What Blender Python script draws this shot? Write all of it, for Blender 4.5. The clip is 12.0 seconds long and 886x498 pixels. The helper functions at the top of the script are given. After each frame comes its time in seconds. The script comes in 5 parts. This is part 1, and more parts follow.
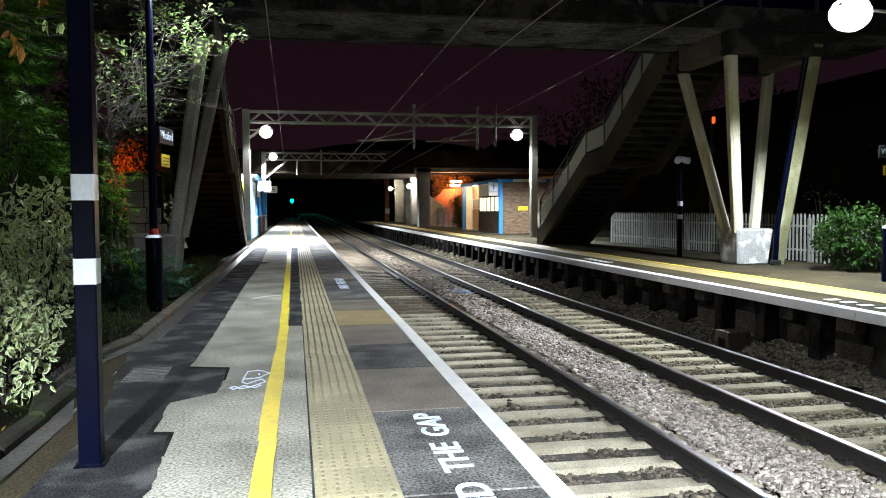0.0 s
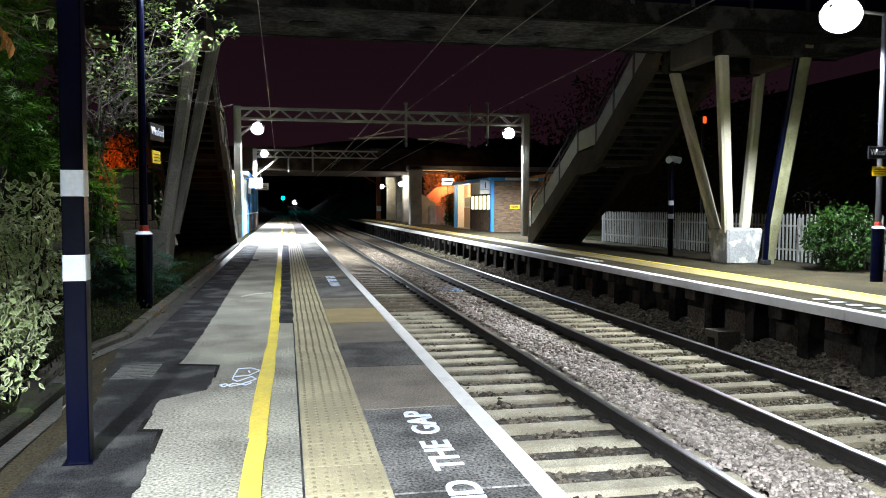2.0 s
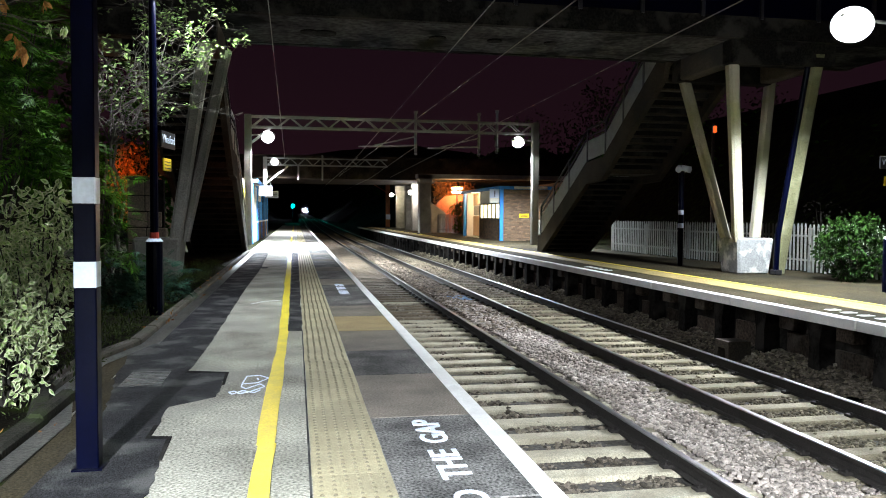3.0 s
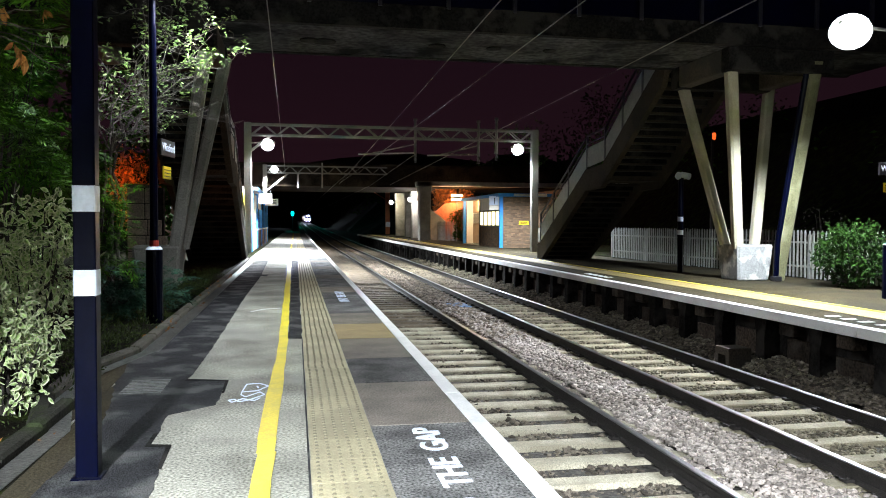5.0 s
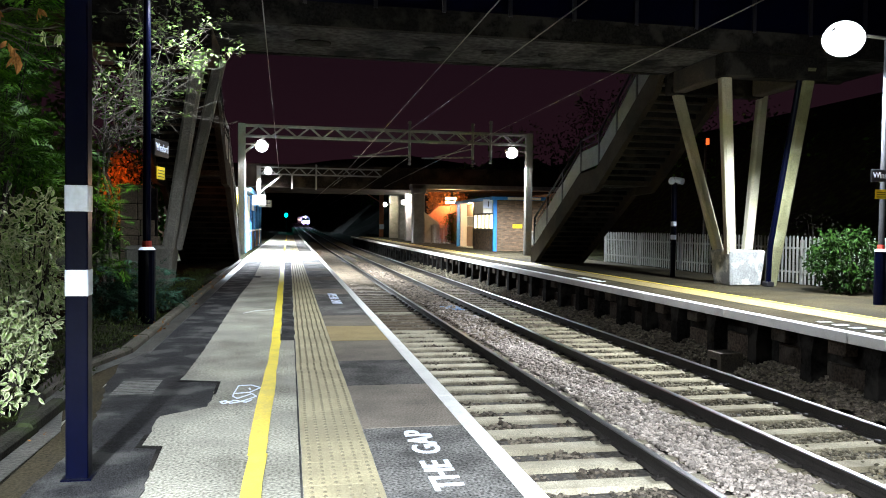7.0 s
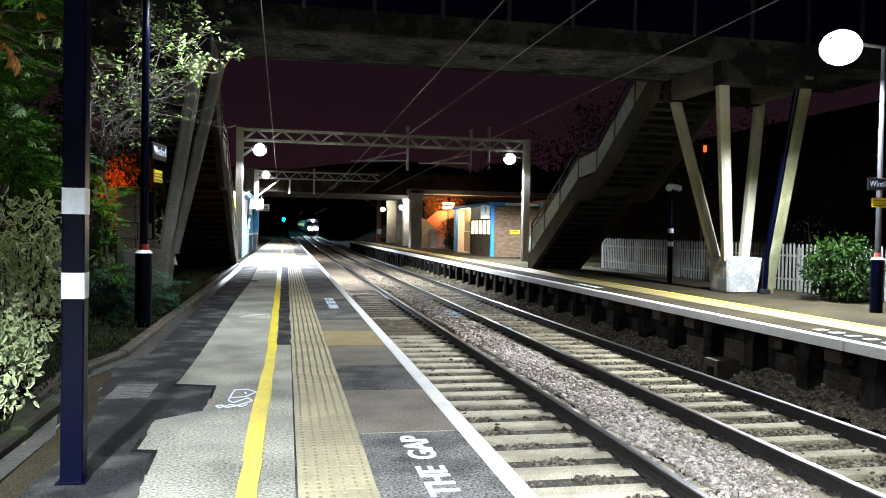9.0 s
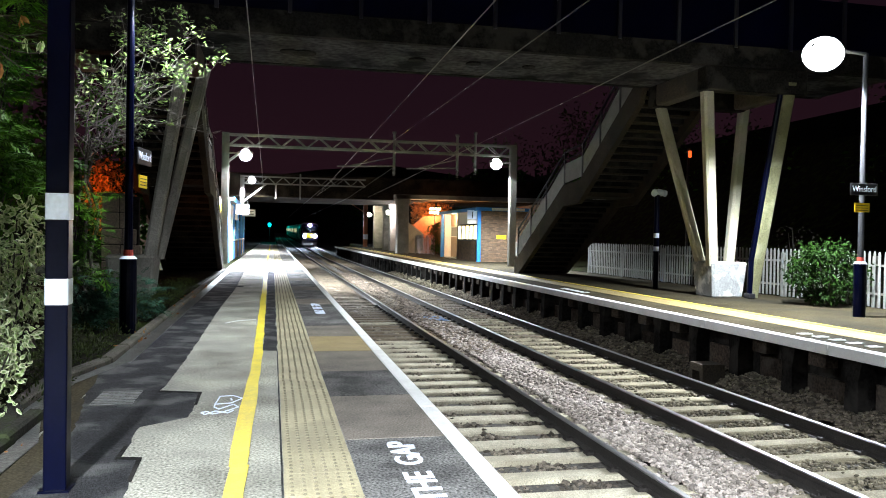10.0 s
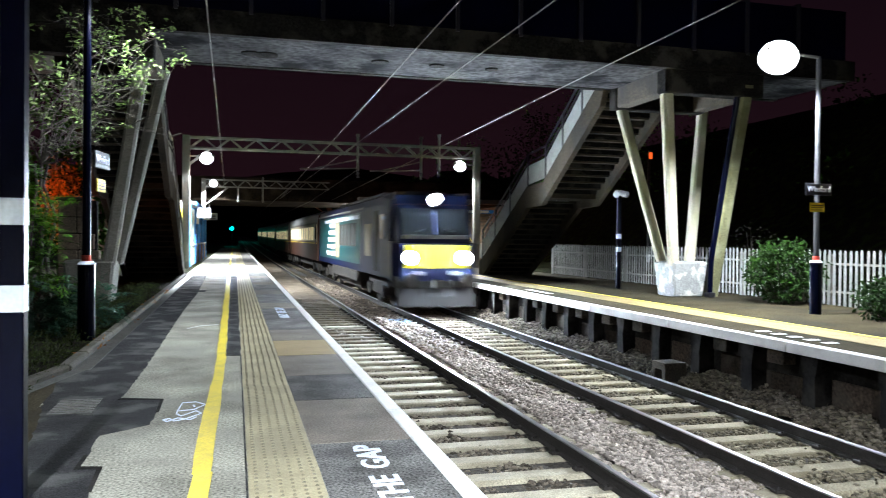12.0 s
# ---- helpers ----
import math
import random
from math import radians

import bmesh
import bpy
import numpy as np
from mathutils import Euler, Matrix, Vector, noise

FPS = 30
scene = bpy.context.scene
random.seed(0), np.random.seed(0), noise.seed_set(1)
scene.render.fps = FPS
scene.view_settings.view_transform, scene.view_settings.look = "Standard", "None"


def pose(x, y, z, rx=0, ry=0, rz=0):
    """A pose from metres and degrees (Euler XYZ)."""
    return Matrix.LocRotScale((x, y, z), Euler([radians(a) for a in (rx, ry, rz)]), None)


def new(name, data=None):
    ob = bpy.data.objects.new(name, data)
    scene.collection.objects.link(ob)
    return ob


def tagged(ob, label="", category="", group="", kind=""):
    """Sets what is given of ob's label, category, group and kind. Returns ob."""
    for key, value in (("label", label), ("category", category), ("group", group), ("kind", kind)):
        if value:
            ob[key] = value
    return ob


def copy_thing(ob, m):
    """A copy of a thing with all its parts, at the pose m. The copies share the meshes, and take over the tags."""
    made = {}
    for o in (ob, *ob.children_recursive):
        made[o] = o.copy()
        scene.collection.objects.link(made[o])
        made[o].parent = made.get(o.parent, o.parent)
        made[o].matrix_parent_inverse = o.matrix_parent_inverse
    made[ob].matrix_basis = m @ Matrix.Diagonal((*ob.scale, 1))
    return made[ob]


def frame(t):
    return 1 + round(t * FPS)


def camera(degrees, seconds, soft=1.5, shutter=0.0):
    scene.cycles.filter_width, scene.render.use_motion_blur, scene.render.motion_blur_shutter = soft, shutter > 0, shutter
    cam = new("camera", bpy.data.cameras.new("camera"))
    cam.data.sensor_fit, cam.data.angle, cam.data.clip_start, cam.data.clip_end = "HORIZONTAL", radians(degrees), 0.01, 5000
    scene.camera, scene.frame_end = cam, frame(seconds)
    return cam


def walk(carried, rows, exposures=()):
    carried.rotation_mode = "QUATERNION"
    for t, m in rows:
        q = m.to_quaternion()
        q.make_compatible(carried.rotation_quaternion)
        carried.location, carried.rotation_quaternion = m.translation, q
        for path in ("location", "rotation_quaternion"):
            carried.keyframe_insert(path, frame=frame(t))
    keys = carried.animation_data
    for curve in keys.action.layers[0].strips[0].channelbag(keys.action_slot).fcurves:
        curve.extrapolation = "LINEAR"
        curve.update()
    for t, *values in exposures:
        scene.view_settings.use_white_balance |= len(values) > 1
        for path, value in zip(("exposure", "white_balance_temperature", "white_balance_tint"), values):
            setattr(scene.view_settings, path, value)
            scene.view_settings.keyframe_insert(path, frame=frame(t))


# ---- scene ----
# camera, carried by hand on one spot of the platform
cam = camera(59.28, 12.0, soft=1.0, shutter=0.6)
PATH = [
    (0, pose(0, 0, 1.34, 87.10, 0.20, -10.76)),
    (0.5, pose(0, 0, 1.34, 86.97, 0.13, -10.87)),
    (1, pose(0, 0, 1.34, 86.90, 0.14, -10.97)),
    (1.5, pose(0, 0, 1.34, 86.96, 0.01, -11.10)),
    (2, pose(0, 0, 1.34, 86.96, -0.12, -11.38)),
    (2.5, pose(0, 0, 1.34, 86.64, 0.20, -11.20)),
    (3, pose(0, 0, 1.34, 87.58, -0.34, -10.70)),
    (5, pose(0, 0, 1.34, 88.12, -0.21, -10.72)),
    (5.5, pose(0, 0, 1.34, 88.23, -0.38, -10.74)),
    (6, pose(0, 0, 1.34, 88.24, -0.54, -11.10)),
    (6.5, pose(0, 0, 1.34, 88.25, -0.71, -11.15)),
    (7, pose(0, 0, 1.34, 88.33, -0.69, -11.18)),
    (9, pose(0, 0, 1.34, 88.72, -1.08, -11.37)),
    (9.5, pose(0, 0, 1.34, 88.89, -1.07, -11.80)),
    (10, pose(0, 0, 1.34, 89.12, -1.01, -12.35)),
    (10.5, pose(0, 0, 1.34, 89.16, -1.08, -12.29)),
    (11, pose(0, 0, 1.34, 89.29, -0.93, -12.49)),
    (11.5, pose(0, 0, 1.34, 89.38, -1.13, -13.01)),
    (12, pose(0, 0, 1.34, 89.32, -0.54, -14.96)),
]
walk(cam, PATH, [(0, 1.48), (3, 1.54), (5.5, 1.68), (9, 1.82), (11, 1.84), (11.5, 1.7), (12, 1.42)])

# plan: platform top z = 0, the line runs along y
RAIL = -0.84            # rail head
BED = -1.02             # top of the ballast
EDGE, FAR_EDGE = 1.28, 7.22
RAILS_NEAR, RAILS_FAR = (1.985, 3.49), (5.02, 6.52)
LAMP_WHITE = (0.875, 0.95, 1.03)


def rise(y):
    """The line climbs gently beyond the station."""
    return max(0.0, y - 80) * 0.0068


# ---- night sky ----
world = bpy.data.worlds.new("night")
scene.world = world
world.use_nodes = True
wn, wl = world.node_tree.nodes, world.node_tree.links
w_bg = wn["Background"]
w_tc, w_sep, w_ramp = wn.new("ShaderNodeTexCoord"), wn.new("ShaderNodeSeparateXYZ"), wn.new("ShaderNodeValToRGB")
wl.new(w_tc.outputs["Generated"], w_sep.inputs[0])
wl.new(w_sep.outputs["Z"], w_ramp.inputs[0])
wl.new(w_ramp.outputs[0], w_bg.inputs[0])
w_ramp.color_ramp.elements[0].position, w_ramp.color_ramp.elements[0].color = 0.0, (0.0048, 0.0017, 0.0027, 1)
w_ramp.color_ramp.elements[1].position, w_ramp.color_ramp.elements[1].color = 0.55, (0.0006, 0.0005, 0.0013, 1)
w_bg.inputs[1].default_value = 1.0


def lamp(name, place, watts, color, radius, spread=None):
    """A bulb; spread: the cone of a lantern that shines downwards, in degrees."""
    d = bpy.data.lights.new(name, "POINT" if spread is None else "SPOT")
    d.energy, d.color, d.shadow_soft_size = watts, color, radius
    if spread is not None:
        d.spot_size, d.spot_blend = radians(spread), 0.35
    ob = new(name, d)
    ob.location = place
    return ob


# the platform lanterns: (x, y of the pole), (x, y, z of the lantern), watts
LANTERNS = [
    ((-2.6, -7.5), (-1.95, -7.5, 4.78), 27000),
    ((-1.85, 10.9), (-1.15, 10.9, 4.78), 260),
    ((-1.9, 35.2), (-1.2, 35.2, 4.75), 5400),
    ((-2.2, 59.6), (-1.55, 59.6, 5.3), 3400),
    ((10.7, -11.0), (9.9, -11.0, 4.78), 4500),
    ((10.62, 12.4), (9.72, 12.4, 4.76), 2100),
    ((10.8, 35.2), (10.2, 35.2, 4.78), 2900),
]
for base_xy, head_xyz, watts in LANTERNS:
    lamp("lantern_light", (head_xyz[0], head_xyz[1], head_xyz[2] - 0.38), watts, LAMP_WHITE, 0.12, 154)
lamp("bulkhead_light", (10.05, 68.6, 3.3), 130, (1.0, 0.95, 0.85), 0.1)
lamp("bulkhead_light", (10.0, 82.6, 3.5), 90, (1.0, 0.9, 0.6), 0.1)
lamp("shelter_light", (11.4, 49.0, 2.7), 110, (1.0, 0.72, 0.42), 0.05)
lamp("shelter_light", (12.6, 44.0, 2.6), 120, (1.0, 0.85, 0.6), 0.05)
lamp("shelter_light", (-2.9, 44.0, 2.75), 120, (1.0, 0.85, 0.65), 0.1)
lamp("sodium_light", (13.0, 62.8, 3.1), 260, (1.0, 0.4, 0.14), 0.12)
lamp("signal_light", (-0.9, 247.0, 4.2), 110, (0.0, 1.0, 0.75), 0.12)
lamp("sodium_light", (-4.9, 22.3, 2.3), 22, (1.0, 0.22, 0.03), 0.15)


# ---- materials ----
def mat(name, color, rough=0.7, metal=0.0, vary=0.25, scale=6.0, fine=60.0, bump=0.15, tint=None, stain=None, per_piece=0.0, island=False, coat=0.0, spec=0.4):
    """A surface with variation at two scales; tint: a second colour in patches; stain: (colour, amount, scale)."""
    m = bpy.data.materials.new(name)
    m.use_nodes = True
    n, l = m.node_tree.nodes, m.node_tree.links
    b = n["Principled BSDF"]
    b.inputs["Roughness"].default_value, b.inputs["Metallic"].default_value = rough, metal
    b.inputs["Coat Weight"].default_value = coat
    b.inputs["Specular IOR Level"].default_value = spec
    tc = n.new("ShaderNodeTexCoord")
    big, small = n.new("ShaderNodeTexNoise"), n.new("ShaderNodeTexNoise")
    for tex, s, d in ((big, scale, 4), (small, fine, 3)):
        tex.inputs["Scale"].default_value, tex.inputs["Detail"].default_value = s, d
        geo = n.new("ShaderNodeNewGeometry")
        l.new(geo.outputs["Position"] if not per_piece < 0 else tc.outputs["Object"], tex.inputs["Vector"])
    c2 = tint or tuple(c * (1 - vary) for c in color)
    ramp = n.new("ShaderNodeValToRGB")
    ramp.color_ramp.elements[0].position, ramp.color_ramp.elements[1].position = 0.35, 0.65
    ramp.color_ramp.elements[0].color, ramp.color_ramp.elements[1].color = (*c2, 1), (*color, 1)
    l.new(big.outputs["Fac"], ramp.inputs[0])
    out = ramp.outputs[0]

    def mul(a, fac_socket, lo, hi, span=(0, 1)):
        mr = n.new("ShaderNodeMapRange")
        mr.inputs["From Min"].default_value, mr.inputs["From Max"].default_value = span
        mr.inputs["To Min"].default_value, mr.inputs["To Max"].default_value = lo, hi
        l.new(fac_socket, mr.inputs["Value"])
        mx = n.new("ShaderNodeMix")
        mx.data_type, mx.blend_type = "RGBA", "MULTIPLY"
        mx.inputs["Factor"].default_value = 1.0
        l.new(a, mx.inputs["A"])
        l.new(mr.outputs[0], mx.inputs["B"])
        return mx.outputs["Result"]

    out = mul(out, small.outputs["Fac"], 1 - vary * 1.3, 1 + vary * 1.3, (0.3, 0.7))
    if per_piece > 0:
        if island:
            g = n.new("ShaderNodeNewGeometry")
            out = mul(out, g.outputs["Random Per Island"], 1 - per_piece, 1 + per_piece)
        else:
            oi = n.new("ShaderNodeObjectInfo")
            out = mul(out, oi.outputs["Random"], 1 - per_piece, 1 + per_piece)
    if stain:
        st = n.new("ShaderNodeTexNoise")
        st.inputs["Scale"].default_value, st.inputs["Detail"].default_value = stain[2], 6
        geo = n.new("ShaderNodeNewGeometry")
        l.new(geo.outputs["Position"], st.inputs["Vector"])
        r = n.new("ShaderNodeValToRGB")
        r.color_ramp.elements[0].position, r.color_ramp.elements[1].position = 0.5, 0.62
        r.color_ramp.elements[0].color, r.color_ramp.elements[1].color = (0, 0, 0, 1), (stain[1],) * 3 + (1,)
        l.new(st.outputs["Fac"], r.inputs[0])
        mx = n.new("ShaderNodeMix")
        mx.data_type = "RGBA"
        l.new(r.outputs[0], mx.inputs["Factor"])
        l.new(out, mx.inputs["A"])
        mx.inputs["B"].default_value = (*stain[0], 1)
        out = mx.outputs["Result"]
    l.new(out, b.inputs["Base Color"])
    if bump:
        bp = n.new("ShaderNodeBump")
        bp.inputs["Strength"].default_value, bp.inputs["Distance"].default_value = bump, 0.02
        l.new(small.outputs["Fac"], bp.inputs["Height"])
        l.new(bp.outputs[0], b.inputs["Normal"])
    return m


def glow(name, color, strength):
    m = bpy.data.materials.new(name)
    m.use_nodes = True
    b = m.node_tree.nodes["Principled BSDF"]
    b.inputs["Base Color"].default_value = (*color, 1)
    b.inputs["Emission Color"].default_value, b.inputs["Emission Strength"].default_value = (*color, 1), strength
    return m


M = dict(
    asphalt=mat("asphalt", (0.43, 0.42, 0.35), 0.92, vary=0.5, scale=1.3, fine=58, bump=0.25, spec=0.2, stain=((0.31, 0.305, 0.26), 0.6, 0.7)),
    tar=mat("tar_patch", (0.036, 0.0365, 0.039), 0.85, spec=0.15, vary=0.6, scale=2.4, fine=80, bump=0.7, tint=(0.014, 0.014, 0.016), stain=((0.13, 0.13, 0.122), 0.55, 2.4)),
    slab=mat("edge_slab", (0.15, 0.147, 0.14), 0.9, spec=0.2, vary=0.7, scale=2.2, fine=62, bump=0.4, per_piece=0.35),
    asphalt_dark=mat("dark_asphalt", (0.06, 0.05, 0.03), 0.95, vary=0.4, scale=0.8, fine=60, bump=0.3, spec=0.05, stain=((0.028, 0.027, 0.022), 0.6, 0.6)),
    # near-black: shade painted into bridge, trestles and risers; also tar seams and joints
    shade_and_seams=mat("shade_and_seam_black", (0.011, 0.01, 0.009), 0.95, spec=0.1, vary=0.5, scale=1.6, fine=20, bump=0.5, stain=((0.04, 0.036, 0.032), 0.6, 2.2)),
    moss_leg=mat("mossy_dark_leg", (0.15, 0.15, 0.075), 0.9, vary=0.3, scale=1.5, fine=40, bump=0.3, stain=((0.3, 0.3, 0.2), 0.4, 1.5)),
    grey_leg=mat("grey_raking_leg", (0.24, 0.23, 0.2), 0.85, vary=0.25, scale=1.5, fine=40, bump=0.3, stain=((0.12, 0.12, 0.1), 0.5, 1.2)),
    blue_sheet=mat("blue_plastic", (0.02, 0.12, 0.3), 0.4, vary=0.3, scale=8, bump=0.3),
    slab_brown=mat("brown_edge_slab", (0.2, 0.175, 0.145), 0.9, spec=0.2, vary=0.35, scale=2.2, fine=70, bump=0.4, per_piece=0.2),
    slab_ochre=mat("ochre_slab", (0.3, 0.23, 0.1), 0.8, vary=0.2, scale=2.2, fine=120, bump=0.3),
    tactile=mat("tactile_paving", (0.43, 0.38, 0.235), 0.75, vary=0.18, scale=2.5, fine=90, bump=0.25, per_piece=0.1, stain=((0.2, 0.18, 0.12), 0.4, 1.5)),
    stud=mat("tactile_stud", (0.16, 0.14, 0.085), 0.8, vary=0.2, bump=0.1),
    white_line=mat("white_line_paint", (0.82, 0.82, 0.8), 0.6, vary=0.06, scale=3, fine=70, bump=0.1, stain=((0.5, 0.5, 0.48), 0.25, 4)),
    yellow_line=mat("yellow_line_paint", (0.85, 0.68, 0.05), 0.6, vary=0.1, scale=3, fine=70, bump=0.12, stain=((0.5, 0.42, 0.1), 0.3, 5)),
    kerb=mat("kerb_concrete", (0.095, 0.086, 0.068), 0.85, spec=0.2, vary=0.35, scale=3, fine=60, bump=0.4, stain=((0.045, 0.047, 0.03), 0.8, 2.5)),
    gutter=mat("wet_gutter", (0.085, 0.082, 0.075), 0.4, vary=0.5, scale=4, fine=40, bump=0.4, stain=((0.02, 0.02, 0.018), 0.85, 1.6)),
    concrete=mat("concrete", (0.4, 0.385, 0.35), 0.85, vary=0.22, scale=1.6, fine=45, bump=0.3, stain=((0.2, 0.2, 0.17), 0.5, 1.2)),
    concrete_dark=mat("weathered_concrete", (0.075, 0.061, 0.043), 0.9, vary=0.35, scale=1.2, fine=35, bump=0.4, stain=((0.03, 0.03, 0.027), 0.7, 0.9)),
    # dark base and near-black patches carry staining and the underside's shade
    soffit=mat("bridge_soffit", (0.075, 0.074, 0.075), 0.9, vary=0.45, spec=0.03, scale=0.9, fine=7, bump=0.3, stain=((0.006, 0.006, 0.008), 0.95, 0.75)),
    leg=mat("mossy_concrete", (0.42, 0.395, 0.3), 0.85, vary=0.15, scale=1.5, fine=40, bump=0.25, stain=((0.25, 0.27, 0.12), 0.5, 0.9)),
    plinth=mat("peeling_plinth_paint", (0.27, 0.28, 0.275), 0.7, vary=0.2, scale=4, fine=30, bump=0.3, stain=((0.6, 0.585, 0.54), 0.9, 4.5)),
    steel=mat("galvanised_steel", (0.23, 0.225, 0.2), 0.6, 0.3, vary=0.15, scale=2, fine=30, bump=0.05, stain=((0.22, 0.17, 0.12), 0.4, 2)),
    dull_grey=mat("dull_grey_paint", (0.03, 0.031, 0.034), 0.6, spec=0.15, vary=0.2, scale=4, fine=40, bump=0.05),
    navy=mat("navy_gloss_paint", (0.0005, 0.001, 0.007), 0.3, spec=0.06, vary=0.15, scale=5, fine=40, bump=0.04),
    white_paint=mat("white_band_paint", (0.7, 0.77, 0.9), 0.45, vary=0.06, scale=5, fine=40, bump=0.03),
    black=mat("black_paint", (0.012, 0.012, 0.014), 0.4, vary=0.2, bump=0.05),
    red_paint=mat("red_band_paint", (0.5, 0.05, 0.03), 0.5, vary=0.1, bump=0.03),
    sign_yellow=mat("yellow_sign", (0.85, 0.6, 0.02), 0.5, vary=0.05, bump=0.0),
    blue=mat("blue_gloss_paint", (0.03, 0.22, 0.62), 0.4, vary=0.12, scale=4, bump=0.05),
    brick=mat("brown_brick", (0.2, 0.13, 0.085), 0.85, vary=0.25, scale=3, fine=50, bump=0.4, per_piece=0.3),
    mortar=mat("mortar", (0.1, 0.085, 0.065), 0.9, vary=0.2),
    rail_steel=mat("rail_side_rust", (0.02, 0.017, 0.015), 0.75, 0.0, spec=0.25, vary=0.3, scale=5, fine=60, bump=0.3),
    rail_head=mat("worn_rail_head", (0.36, 0.36, 0.37), 0.34, 1.0, vary=0.12, scale=8, fine=80, bump=0.03),
    sleeper=mat("sleeper_concrete", (0.41, 0.375, 0.28), 0.85, vary=0.28, scale=3, fine=70, bump=0.3, per_piece=0.14, stain=((0.22, 0.19, 0.13), 0.5, 2.5)),
    ballast=mat("ballast_bed", (0.06, 0.053, 0.045), 0.95, vary=0.45, scale=5, fine=22, bump=1.0),
    stone_brown=mat("brown_ballast_stone", (0.15, 0.13, 0.1), 0.95, vary=0.25, scale=0.8, fine=50, bump=0.4, spec=0.2, tint=(0.085, 0.07, 0.055), per_piece=0.7, island=True),
    stone_olive=mat("stained_ballast_stone", (0.17, 0.15, 0.105), 0.95, vary=0.25, scale=0.7, fine=50, bump=0.4, spec=0.2, tint=(0.1, 0.085, 0.06), per_piece=0.6, island=True),
    stone=mat("ballast_stone", (0.38, 0.335, 0.3), 0.95, spec=0.2, vary=0.25, scale=0.6, fine=60, bump=0.3, tint=(0.25, 0.215, 0.185), per_piece=0.6, island=True),
    stone_tan=mat("tan_ballast_stone", (0.18, 0.147, 0.115), 0.95, spec=0.2, vary=0.25, scale=0.6, fine=60, bump=0.3, tint=(0.11, 0.088, 0.066), per_piece=0.65, island=True),
    sleeper_brown=mat("stained_sleeper", (0.15, 0.12, 0.085), 0.9, vary=0.3, scale=2, fine=40, bump=0.3, per_piece=0.15, spec=0.2),
    panel_brown=mat("dim_brown_panel", (0.045, 0.034, 0.026), 0.9, spec=0.15, vary=0.5, scale=2.4, fine=25, bump=0.5, per_piece=0.7, stain=((0.1, 0.09, 0.075), 0.4, 2.0)),
    sleeper_olive=mat("dull_sleeper", (0.27, 0.24, 0.165), 0.88, vary=0.3, scale=3, fine=60, bump=0.3, per_piece=0.15, spec=0.2, stain=((0.14, 0.12, 0.08), 0.5, 2.5)),
    kerb_dark=mat("mossy_dark_kerb", (0.03, 0.029, 0.021), 0.9, spec=0.15, vary=0.4, scale=3, fine=50, bump=0.5, stain=((0.025, 0.035, 0.012), 0.8, 3)),
    earth=mat("dark_earth", (0.011, 0.0095, 0.006), 0.95, spec=0.04, vary=0.4, scale=3, fine=40, bump=0.8, stain=((0.018, 0.028, 0.004), 0.8, 3)),
    grass=mat("rough_grass", (0.05, 0.075, 0.015), 0.9, vary=0.35, scale=3, fine=40, bump=0.5, per_piece=0.4, island=True),
    far_ground=mat("night_fields", (0.015, 0.015, 0.01), 0.95, spec=0.05, vary=0.3, scale=0.2, fine=4, bump=0.3),
    fence=mat("galvanised_palisade", (0.25, 0.255, 0.24), 0.6, 0.2, vary=0.2, scale=4, fine=40, bump=0.05, per_piece=0.12),
    bark=mat("bark", (0.03, 0.026, 0.02), 0.9, vary=0.3, scale=9, fine=60, bump=0.5),
    twig=mat("pale_twig", (0.08, 0.072, 0.058), 0.8, vary=0.3, scale=9, fine=60, bump=0.2),
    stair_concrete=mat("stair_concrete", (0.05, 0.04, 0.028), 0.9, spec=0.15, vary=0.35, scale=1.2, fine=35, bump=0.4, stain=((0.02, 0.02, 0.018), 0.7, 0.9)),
    bridge_brown=mat("grimy_bridge_face", (0.022, 0.016, 0.011), 0.95, spec=0.1, vary=0.5, scale=1.0, fine=14, bump=0.4, stain=((0.055, 0.042, 0.03), 0.6, 0.5)),
    leaf_pale=mat("variegated_leaf", (0.3, 0.42, 0.15), 0.5, vary=0.3, scale=6, fine=90, bump=0.1, spec=0.12, tint=(0.13, 0.23, 0.06), per_piece=0.65, island=True),
    leaf_dark=mat("evergreen_leaf", (0.03, 0.085, 0.006), 0.65, vary=0.35, scale=10, fine=90, bump=0.1, spec=0.06, per_piece=0.6, island=True),
    leaf_teal=mat("juniper_needles", (0.035, 0.095, 0.06), 0.6, vary=0.3, scale=10, fine=60, bump=0.1, spec=0.12, per_piece=0.5, island=True),
    leaf_tree=mat("spring_leaf", (0.15, 0.225, 0.07), 0.5, vary=0.2, scale=10, fine=90, bump=0.1, spec=0.12, per_piece=0.5, island=True),
    leaf_dry=mat("dry_leaf", (0.35, 0.16, 0.05), 0.7, vary=0.2, scale=10, fine=90, bump=0.1, spec=0.12),
    wood_panel=mat("ply_panel", (0.5, 0.33, 0.2), 0.7, vary=0.1, scale=3, bump=0.05),
    cream=mat("cream_board", (0.75, 0.72, 0.62), 0.6, vary=0.06, bump=0.03),
    lantern=glow("lantern_glow", (0.86, 0.93, 1.0), 5.0),
    bulb_warm=glow("warm_bulb", (1.0, 0.75, 0.4), 12.0),
    signal_green=glow("signal_green", (0.0, 1.0, 0.75), 60.0),
    head_lamp=glow("head_lamp", (0.72, 0.85, 1.0), 850.0),
    cab_glow=glow("cabin_lamp", (1.0, 0.85, 0.5), 0.13),
    train_blue=mat("deep_blue_livery", (0.004, 0.007, 0.03), 0.45, spec=0.12, vary=0.1, scale=1, fine=10, bump=0.02),
    train_teal=mat("teal_livery", (0.006, 0.055, 0.058), 0.3, spec=0.3, vary=0.1, scale=1, fine=10, bump=0.02, coat=0.15),
